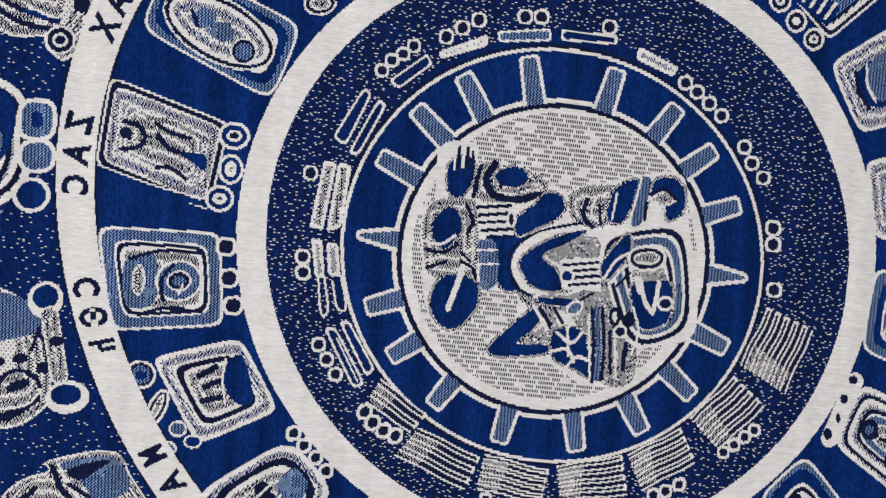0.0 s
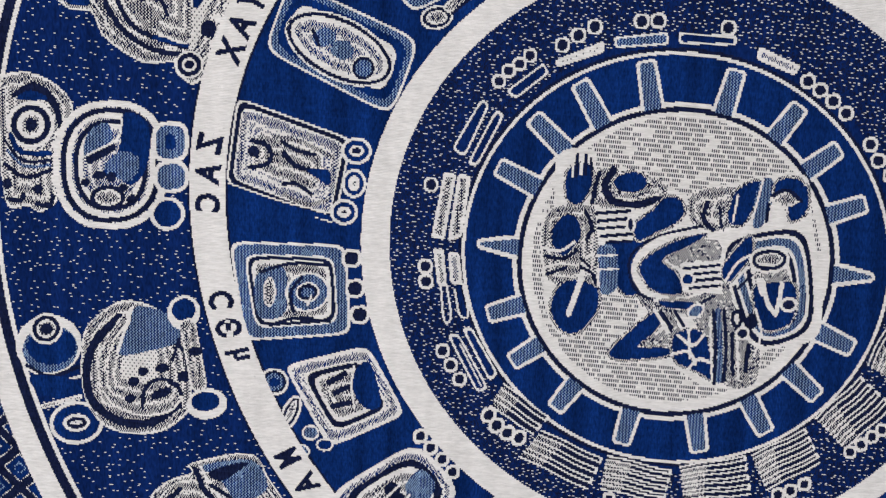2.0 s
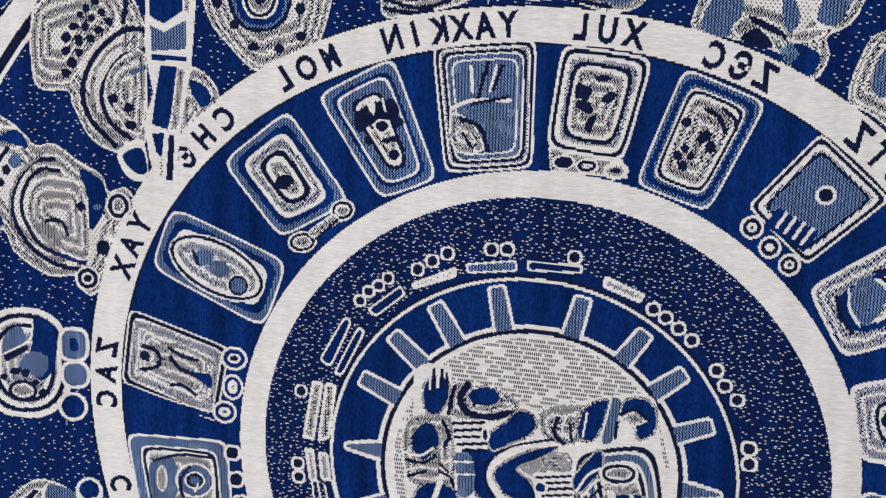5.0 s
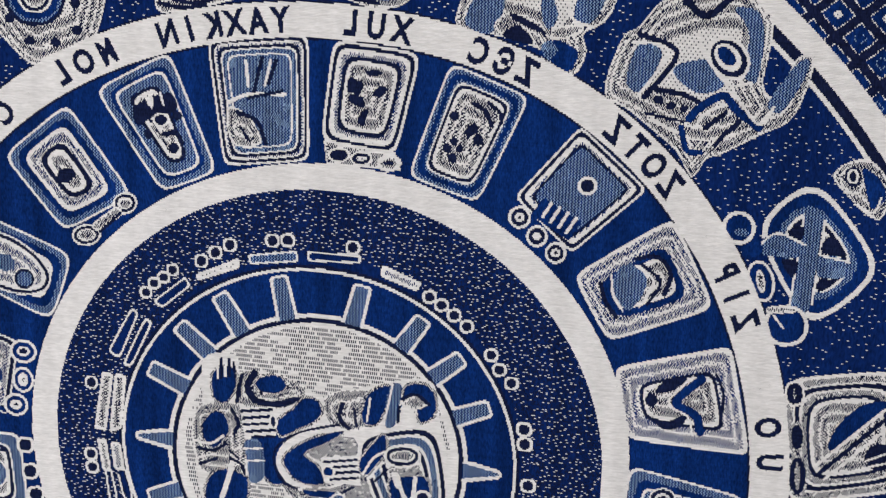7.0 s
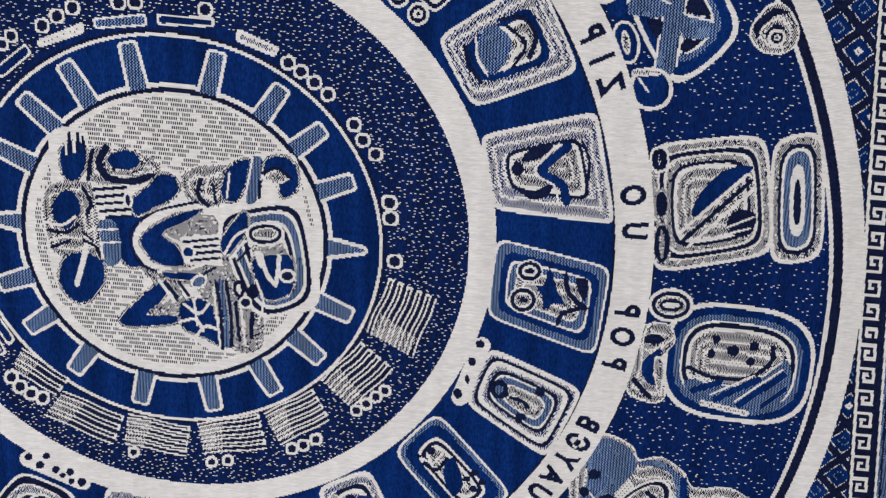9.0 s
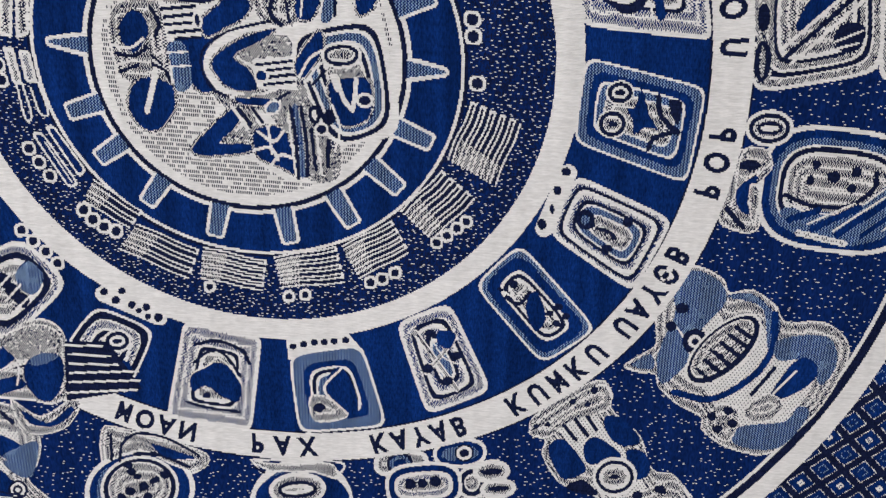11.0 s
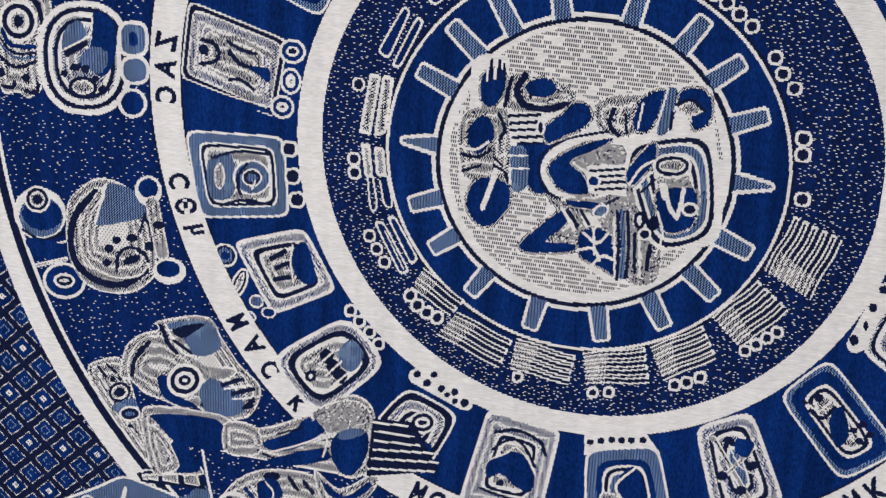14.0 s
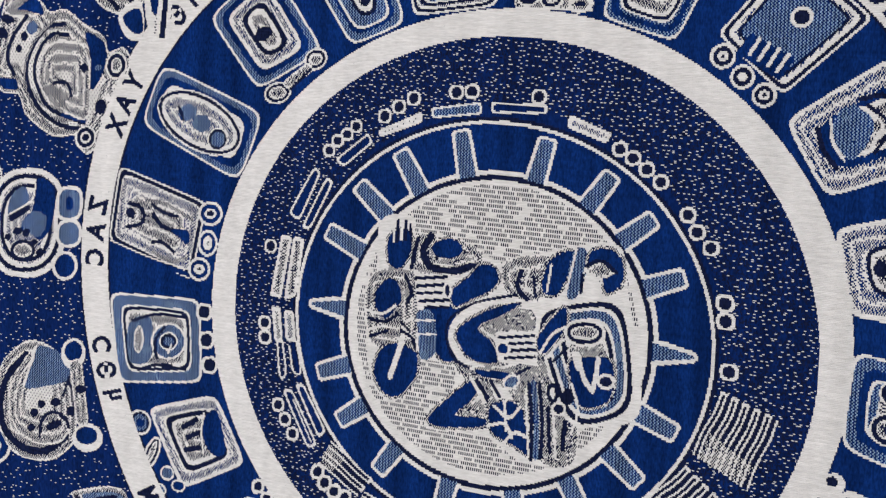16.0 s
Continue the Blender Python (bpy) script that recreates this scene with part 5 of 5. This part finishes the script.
g.line((-97, -5), (-93, 25), (-70, 53), w=9, tone="K")
g.fill((-50, -10), (-35, -5), (-20, -35), (10, -50), (25, -60), (-10, -57), (-40, -40), tone="B")
g.fill((-45, 83), (30, 87), (57, 45), (17, 29), (-15, 65), tone="H")
g.fill((-30, 73), (0, 83), (25, 83), (-10, 60), tone="K")
g.line((-50, 80), (-35, 50), (-20, 35), w=10, tone="K")
g.line((-43, 83), (-15, 40), (10, 27), w=5, tone="C")
g.line((-25, 55), (5, 35), w=8, tone="K")
g.sub("ring").nest(-2, -13, 32, 30, "C6 K8 C7 K6 C4 K20", turn=0, power=2)
g.fill((27, -25), (47, -10), (85, -27), (110, -60), (85, -75), (47, -70), (30, -50), tone="D")
g.line((65, -20), (100, -10), w=9, tone="K")
g.line((70, -27), (115, -20), w=5, tone="C")
g.line((85, -35), (120, -27), w=10, tone="K")
g.line((85, -45), (130, -40), w=4, tone="C")
g.fill((103, -60), (123, -40), (120, -60), tone="K")

g = Hand(-668, -815, 1.322, 1.447, 6.8, piece("corner_figure", "large woven corner figure with a tasselled arm"), 0.267)
g.fill((-45, -25), (-42, 15), (-20, 50), (30, 72), (110, 65), (145, 30), (158, 0), (150, -35), (134, -58), (160, -88), (190, -120), (220, -175), (110, -175), (100, -132), (20, -152), (-30, -115), (-80, -115), (-105, -80), (-80, -40), tone="T")
g.fill((-330, 0), (-270, 35), (-220, 57), (-170, 49), (-110, 25), (-68, 45), (-42, -22), (-110, -15), (-125, -25), (-38, -125), (-70, -145), (-115, -175), (-135, -110), (-180, -45), (-240, -15), tone="D")
g.line((-330, 15), (-260, 40), (-215, 57), (-180, 49), (-115, 26), w=6, tone="C")
g.line((-80, 120), (-60, 40), (-38, -28), w=6, tone="C")
g.fill((-190, 65), (-78, 70), (-66, 38), (-180, 50), tone="K", soft=False)
g.fill((-180, 63), (-152, 64), (-150, 52), (-178, 54), tone="T", soft=False)
g.fill((-145, 64), (-118, 66), (-114, 48), (-142, 52), tone="T", soft=False)
g.fill((-108, 66), (-84, 68), (-76, 44), (-104, 48), tone="T", soft=False)
g.line((-185, 69), (-75, 72), w=4, tone="C")
g.line((-330, -18), (-240, -35), (-180, -80), (-148, -130), (-140, -180), w=40, tone="T")
g.line((-330, 5), (-230, -20), (-165, -70), (-130, -120), (-118, -175), w=5, tone="C")
g.line((-330, -42), (-270, -42), (-210, -72), (-175, -120), (-158, -175), w=5, tone="C")
g.fill((-300, -52), (-270, -47), (-220, -62), (-180, -95), (-260, -95), tone="B")
g.fill((-340, -70), (-275, -92), (-270, -130), (-340, -122), tone="B")
g.fill((-264, -102), (-230, -97), (-225, -136), (-260, -136), tone="B")
g.fill((-205, -97), (-180, -102), (-164, -142), (-200, -142), tone="B")
g.line((-330, -132), (-270, -146), (-150, -150), w=6, tone="C")
g.line((-330, -35), (-290, -70), (-265, -96), (-180, -92), w=5, tone="C")
g.line((-230, -95), (-216, -148), w=5, tone="C")
g.line((-210, -95), (-195, -148), w=5, tone="C")
g.fill((-238, -18), (-222, 5), (-210, 42), (-206, 30), (-217, -5), tone="C")
g.fill((-256, 2), (-235, 22), (-244, 4), tone="C")
g.line((-300, 5), (-280, 25), (-260, 18), w=5, tone="C")
g.dots((-140, -2), (-122, -2), (-97, -6), (-75, -10), (-54, -16), r=8, name="bead")
g.dots((-142, -21), (-125, -37), (-114, -53), (-99, -69), r=8, name="bead")
g.line((-130, -22), (-75, -85), (-60, -120), w=4, tone="C")
g.line((-122, -28), (-75, -80), w=6, tone="K")
g.line((-120, -20), (-45, -32), w=6, tone="K")
g.line((-105, -85), (-70, -120), w=4, tone="C")
g.fill((-62, -46), (-20, -38), (16, -60), (22, -80), (-10, -94), (-50, -90), (-70, -70), tone="B")
g.fill((-90, -30), (-55, -30), (-68, -65), (-40, -95), (-70, -80), tone="T")
g.fill((25, -42), (40, -25), (70, -25), (100, -50), (112, -80), (90, -96), (50, -92), (30, -70), tone="B")
g.fill((15, -40), (30, -32), (20, -70), (45, -95), (15, -85), tone="T")
g.fill((63, 8), (80, 18), (105, 12), (135, -12), (122, -28), (90, -18), (75, -8), tone="B")
g.fill((95, -18), (148, 2), (150, -25), (136, -56), (110, -46), tone="H")
g.fill((40, 20), (65, 30), (70, -5), (95, -20), (50, -15), tone="T")
g.sub("ring").nest(-20, 8, 30, 28, "C5 T40", turn=0, power=2)
g.oval(-25, 22, 8, 6, "K")
g.oval(-12, 12, 8, 6, "K")
g.oval(-27, 5, 8, 7, "K")
g.oval(-35, 15, 5, 5, "K")
g.line((2, 40), (20, 15), (5, -18), w=9, tone="B")
g.line((12, 45), (32, 12), (15, -22), w=4, tone="C")
g.line((26, 45), (48, 8), (20, -28), w=9, tone="B")
g.line((35, 58), (52, 38), w=9, tone="K")
g.line((75, 58), (90, 40), w=9, tone="K")
g.line((100, 52), (116, 34), w=9, tone="K")
g.oval(45, 60, 14, 7, "K")
g.sub("ring").nest(115, -75, 16, 16, "K4 C4 K4 C20", turn=0, power=2)
g.line((-38, -112), (20, -92), (70, -108), (125, -92), w=4, tone="K")
g.line((-45, -128), (15, -106), (90, -122), w=4, tone="K")
g.line((-50, -142), (10, -120), (55, -135), (100, -142), w=4, tone="K")
g.line((40, -142), (110, -122), w=6, tone="B")
g.fill((95, -125), (175, -112), (235, -175), (110, -175), tone="C", soft=False)
g.line((122, -132), (126, -175), w=6, tone="K")
g.line((142, -130), (154, -175), w=6, tone="K")
g.line((160, -125), (178, -175), w=6, tone="K")
g.line((176, -122), (202, -175), w=6, tone="K")
g.fill((115, 72), (160, 42), (210, 65), (223, 52), (195, 18), (138, 16), tone="T")
g.fill((132, 52), (170, 30), (205, 52), (210, 42), (180, 24), (145, 30), tone="B")
g.fill((-184, 158), (-165, 174), (-60, 162), (-30, 150), (20, 138), (100, 160), (150, 187), (188, 182), (208, 150), (208, 80), (182, 58), (140, 68), (70, 78), (-30, 98), (-95, 104), (-72, 64), (-130, 62), (-160, 65), (-178, 120), tone="T")
g.fill((-168, 158), (-130, 160), (-58, 152), (-40, 134), (-40, 102), (-100, 108), (-130, 120), (-158, 148), tone="B")
g.fill((-130, 114), (-100, 107), (-78, 70), (-125, 70), tone="B")
g.fill((-172, 140), (-145, 130), (-115, 80), (-130, 65), (-152, 70), tone="T")
g.fill((-38, 147), (15, 138), (20, 96), (-36, 99), tone="T")
g.fill((26, 114), (70, 130), (95, 152), (105, 148), (90, 120), (50, 102), tone="B")
g.line((70, 114), (140, 120), w=5, tone="K")
g.line((80, 98), (135, 105), w=5, tone="K")
g.line((30, 96), (70, 83), (135, 88), w=5, tone="K")
g.line((50, 128), (100, 140), w=5, tone="K")
g.fill((102, 160), (150, 180), (185, 175), (202, 150), (190, 128), (140, 128), tone="T")
g.fill((140, 118), (165, 136), (196, 130), (200, 100), (186, 70), (166, 64), (146, 84), tone="B")
g.fill((148, 122), (166, 138), (194, 130), (170, 120), tone="D")
g.fill((204, 152), (270, 146), (318, 70), (202, 62), tone="K", soft=False)
g.line((205, 146), (260, 140), w=5, tone="C")
g.line((210, 132), (272, 124), w=5, tone="C")
g.line((210, 118), (282, 110), w=5, tone="C")
g.line((210, 104), (312, 98), w=5, tone="C")
g.line((208, 90), (314, 84), w=5, tone="C")
g.line((204, 74), (310, 70), w=5, tone="C")
g.fill((32, 108), (70, 122), (100, 145), (132, 160), (140, 145), (110, 120), (70, 102), tone="B")
g.fill((35, 86), (80, 98), (125, 105), (140, 90), (100, 80), (65, 78), tone="B")
g.line((35, 98), (90, 112), (138, 130), w=4, tone="C")
g.line((110, 115), (132, 120), (128, 92), w=4, tone="C")
g.fill((110, 160), (148, 175), (182, 172), (195, 150), (170, 138), (135, 130), tone="S")
g.fill((22, 48), (50, 56), (66, 30), (46, 4), (22, -26), (8, -15), (26, 12), tone="B")
g.line((35, 52), (50, 30), (32, -5), w=4, tone="C")
g.fill((45, 15), (68, 25), (78, -8), (102, -25), (55, -18), tone="S")
g.line((-30, -80), (20, -86), (70, -75), (120, -85), w=5, tone="K")
g.line((-35, -90), (30, -95), (90, -85), (140, -105), w=4, tone="C")
g.line((110, -100), (140, -130), (148, -170), w=5, tone="K")
g.line((140, -95), (170, -130), (190, -170), w=5, tone="K")

g = Hand(-805, 712, 1.125, 1.060, 1.6, piece("calendar_figure", "dotted oval glyph head beside a woven column"), 0.092)
g.fill((-120, 120), (-50, 148), (20, 154), (68, 70), (72, 20), (78, -120), (50, -148), (20, -146), (-20, -122), (-52, -65), (-62, -42), (-120, -25), tone="T")
g.fill((-120, 100), (-40, 135), (10, 110), (20, 70), (-30, 20), (-60, -28), (-120, -10), tone="T")
g.oval(-17, 110, 8, 7, "K")
g.oval(-32, 98, 6, 7, "K")
g.oval(-5, 92, 7, 6, "K")
g.oval(-42, 88, 6, 6, "K")
g.oval(-22, 82, 7, 6, "K")
g.oval(8, 76, 7, 7, "K")
g.oval(-52, 68, 9, 6, "K")
g.oval(-32, 67, 7, 7, "K")
g.oval(-10, 62, 8, 7, "K")
g.oval(-65, 50, 9, 9, "K")
g.oval(-43, 45, 7, 10, "K")
g.oval(-23, 47, 7, 7, "K")
g.oval(-65, 27, 8, 7, "K")
g.oval(-42, 24, 7, 7, "K")
g.oval(-55, 8, 8, 9, "K")
g.oval(-65, -10, 8, 8, "K")
g.line((22, 140), (35, 110), (32, 75), w=9, tone="K")
g.line((70, 62), (38, 62), (10, 45), (-20, 10), (-35, -40), (-20, -90), (25, -136), w=10, tone="K")
g.line((55, 45), (15, 30), (-10, 0), (-18, -40), (-5, -90), (35, -132), w=7, tone="G")
g.line((72, 28), (30, 15), (6, -20), (-2, -52), (15, -95), (52, -125), w=9, tone="K")
g.fill((4, -50), (20, 5), (70, 22), (72, -100), (50, -112), tone="T")
g.oval(18, -55, 9, 8, "K")
g.oval(45, -70, 8, 8, "K")
g.oval(50, -100, 10, 8, "K")
g.line((50, -10), (70, -2), w=9, tone="H")
g.fill((28, -148), (70, -125), (82, -192), (50, -192), tone="C")
g.fill((38, -152), (70, -140), (80, -182), (56, -180), tone="B")
g.fill((145, -6), (185, -23), (198, -55), (178, -77), (150, -102), (130, -112), tone="T")
g.fill((148, -24), (176, -35), (184, -60), (162, -66), tone="B")
g.fill((142, -45), (166, -71), (138, -108), tone="T")

g = Hand(-680, 725, 1.094, 1.030, 1.6, piece("column", "tall woven column standing over the name ring"), 0.061)
g.fill((-44, 280), (56, 280), (40, -10), (22, -120), (16, -210), (-18, -215), (-32, -170), (-42, -110), (-26, -55), (-40, 10), tone="C", soft=False)
g.fill((-35, 270), (24, 270), (26, 88), (-8, 64), (-34, 78), tone="B", soft=False)
g.fill((26, 270), (46, 270), (36, 80), (24, 86), tone="T", soft=False)
g.line((-34, 78), (-8, 58), (30, 80), w=4, tone="C")
g.fill((-32, 62), (-8, 50), (30, 70), (30, 20), (-30, 18), tone="D", soft=False)
g.fill((-30, 12), (32, 8), (32, 0), (-30, 2), tone="B", soft=False)
g.fill((-14, -8), (15, -10), (10, -70), (0, -120), (-28, -110), (-22, -60), tone="B", soft=False)
g.fill((15, -10), (32, -10), (20, -120), (2, -126), tone="T", soft=False)
g.fill((-28, -126), (-6, -126), (-10, -170), (-20, -160), tone="B", soft=False)
g.fill((2, -130), (12, -130), (10, -210), (-2, -210), tone="K", soft=False)
g.fill((-16, -170), (-6, -170), (-6, -205), (-14, -205), tone="T", soft=False)

g = Hand(-508, 820, 1.094, 1.000, 0.0, piece("calendar_figure", "checked pendant glyph ringed with dark dots"), 0.031)
g.fill((-99, 100), (-89, -10), (-47, -70), (-5, -108), (31, -103), (101, -58), (105, 100), tone="T")
g.fill((-91, 100), (-79, -5), (-41, -64), (-3, -99), (27, -94), (93, -50), (96, 100), tone="T")
g.sub("ring").nest(0, 32, 54, 72, "K6 D6 B10 C4 K6 T40", turn=0, power=2.4)
g.oval(0, 20, 11, 12, "K")
g.oval(-72, 10, 9, 10, "K")
g.oval(-43, -28, 8, 9, "K")
g.oval(-10, -67, 9, 7, "K")
g.oval(33, -67, 8, 8, "K")
g.oval(70, -45, 9, 8, "K")
g.oval(67, 2, 8, 10, "K")

g = Hand(-210, 862, 1.000, 0.969, 0.0, piece("calendar_figure", "glyph with curved cream bands over the ring"), 0.000)
g.fill((-92, 70), (-82, -20), (-70, -54), (-10, -47), (32, -37), (72, -22), (92, 10), (108, -26), (100, 70), tone="T")
g.fill((-72, 60), (70, 60), (60, 20), (20, -4), (-30, -6), (-60, 10), tone="B")
g.line((-74, -22), (-20, -36), (20, -30), (64, -8), w=7, tone="K")
g.line((-78, -6), (-30, -20), (20, -15), (60, 8), w=7, tone="K")
g.line((-74, -38), (-30, -45), (10, -40), w=7, tone="K")

g = Hand(60, 865, 0.969, 0.969, 0.0, piece("calendar_figure", "checked glyph with slanting cream bands"), -0.031)
g.fill((-102, -22), (-70, 12), (-50, 60), (100, 60), (104, -20), (44, -42), (-30, -22), tone="T")
g.fill((-32, 0), (50, 12), (88, -15), (50, -26), tone="H")
g.line((-64, -4), (-20, -20), (44, -32), w=7, tone="K")
g.fill((-40, 50), (60, 50), (40, 20), (-20, 12), tone="B")

g = Hand(365, 807, 0.969, 0.938, 1.8, piece("calendar_figure", "knobbed glyph with dark slanting bars"), -0.001)
g.fill((-127, -6), (-117, 50), (-75, 130), (165, 130), (149, 30), (127, -2), (97, -20), (102, -52), (87, -87), (65, -92), (25, -72), (15, -45), (-65, -20), tone="T")
g.fill((-111, -2), (-101, 40), (-65, 90), (-43, 40), (-65, -16), tone="D")
g.fill((-61, -10), (-35, 18), (9, -26), (1, -36), tone="T")
g.fill((-47, -20), (-25, -4), (-3, -16), (7, -36), (-30, -30), tone="K")
g.fill((-32, 20), (15, -3), (29, -20), (-25, 5), tone="K")
g.fill((23, 70), (51, 20), (37, -10), (23, 10), tone="H")
g.fill((79, 20), (105, 80), (143, 80), (127, 25), (99, -5), tone="H")
g.line((65, 70), (75, 10), (105, -5), w=5, tone="C")
g.fill((45, -10), (95, -2), (85, -20), (43, -30), tone="T")
g.fill((18, -52), (45, -30), (81, -45), (87, -60), (70, -87), (39, -68), tone="B")
g.fill((23, -42), (40, -30), (51, -50), (35, -66), tone="H")


yarns[on_top], owner[on_top] = ring_yarns, ring_owner

# ---------------------------------------------------------------- weaving: the grid becomes floats of yarn
MATS = (FIELD, ROYAL, CREAM, NIGHT, PALE)
flat_o, flat_y = owner.ravel(), yarns.ravel()
key = flat_o.astype(np.int64) * 8 + flat_y
breaks = np.ones(NI * NJ, bool)
breaks[1:] = key[1:] != key[:-1]
breaks[::NJ] = True
# long floats are tied down here and there
breaks |= rng.random(NI * NJ) < 0.02
first = np.flatnonzero(breaks)
length = np.diff(np.append(first, NI * NJ))
run_key, run_i, run_j = key[first], first // NJ, first % NJ
keep = run_key % 8 > 0
first, length, run_key, run_i, run_j = (a[keep] for a in (first, length, run_key, run_i, run_j))
order = np.argsort(run_key // 8, kind="stable")
length, run_key, run_i, run_j = (a[order] for a in (length, run_key, run_i, run_j))
cuts = np.searchsorted(run_key // 8, np.arange(len(pieces) + 1))


def world_at(u, v, lift):
    return np.stack([u * UNIT, -(lift + 0.0 * u) * 0.001, MIDDLE + (v + SKEW * u) * UNIT], -1)


def floats(name, a, b):
    """The mesh of the floats a to b: flat stitches of blue, rounded floats of cream."""
    me = bpy.data.meshes.new(name)
    co, faces, mats, base = [], [], [], 0
    for flat in (True, False):
        pick = np.flatnonzero((run_key[a:b] % 8 != 2) == flat) + a
        i, j, n, y = run_i[pick], run_j[pick], length[pick], run_key[pick] % 8
        single = np.where((n == 1) & ~np.array(flat), 0.12, 0.0)
        u0, u1 = j * CU - HALF_U + single, (j + n) * CU - HALF_U - single
        v0 = i * CV - HALF_V
        thin = 0.42 if name == "star_field" else 0.0
        if flat:
            lift = np.where(y == 1, 0.30, 0.26)
            rows = [world_at(u, v0 + dv, lift) for dv in (0.0, CV) for u in (u0, u1)]
            quads = np.array([[0, 1, 3, 2]])
        else:
            rows = []
            for dv, h in ((0.0, 0.28), (0.45, 0.6), (2.25, 0.6), (2.7, 0.28)):
                dv = dv + (1.35 - dv) * np.maximum(single * 0.5, thin)
                rows += [world_at(u, v0 + dv, h) for u in (u0, u1)]
            quads = np.array([[0, 1, 3, 2], [2, 3, 5, 4], [4, 5, 7, 6]])
        co.append(np.stack(rows, 1).reshape(-1, 3))
        faces.append((quads[None] + len(rows) * np.arange(len(pick))[:, None, None]).reshape(-1) + base)
        mats.append(np.repeat(y - 1, len(quads)))
        base += len(co[-1])
    co, faces, mats = np.concatenate(co), np.concatenate(faces), np.concatenate(mats)
    me.vertices.add(len(co))
    me.vertices.foreach_set("co", co.astype(np.float32).ravel())
    me.loops.add(len(faces))
    me.loops.foreach_set("vertex_index", faces.astype(np.int32))
    me.polygons.add(len(mats))
    me.polygons.foreach_set("loop_start", np.arange(0, len(faces), 4, dtype=np.int32))
    me.polygons.foreach_set("material_index", mats.astype(np.int32))
    for m in MATS[1:]:
        me.materials.append(m)
    me.update(calc_edges=True)
    return me


# ground sheet with rolled edges, the top-level thing
bm = bmesh.new()
nu, nv = 40, 40
sheet = [[bm.verts.new(world_at(np.float64(-HALF_U + 2 * HALF_U * a / nu), np.float64(-HALF_V + 2 * HALF_V * b / nv), 0.0)) for a in range(nu + 1)] for b in range(nv + 1)]
for b in range(nv):
    for a in range(nu):
        bm.faces.new((sheet[b][a], sheet[b][a + 1], sheet[b + 1][a + 1], sheet[b + 1][a]))
back = bmesh.ops.extrude_face_region(bm, geom=bm.faces[:])
bmesh.ops.translate(bm, vec=(0, 0.004, 0), verts=[v for v in back["geom"] if isinstance(v, bmesh.types.BMVert)])
bmesh.ops.recalc_face_normals(bm, faces=bm.faces[:])
me = bpy.data.meshes.new("tapestry")
bm.to_mesh(me)
bm.free()
me.materials.append(FIELD)
tapestry = tagged(new("tapestry", me), "navy and cream woven calendar tapestry hanging flat on the wall", "tapestry")

made = {}
for number, (name, label, under) in enumerate(pieces):
    a, b = cuts[number], cuts[number + 1]
    if number == 0 or a == b:
        continue
    ob = new(name, floats(name, a, b))
    ob.parent = made.get(under, tapestry)
    if label:
        tagged(ob, label)
    if name == "star_field":
        tagged(ob, kind="stuff")
    made[number] = ob
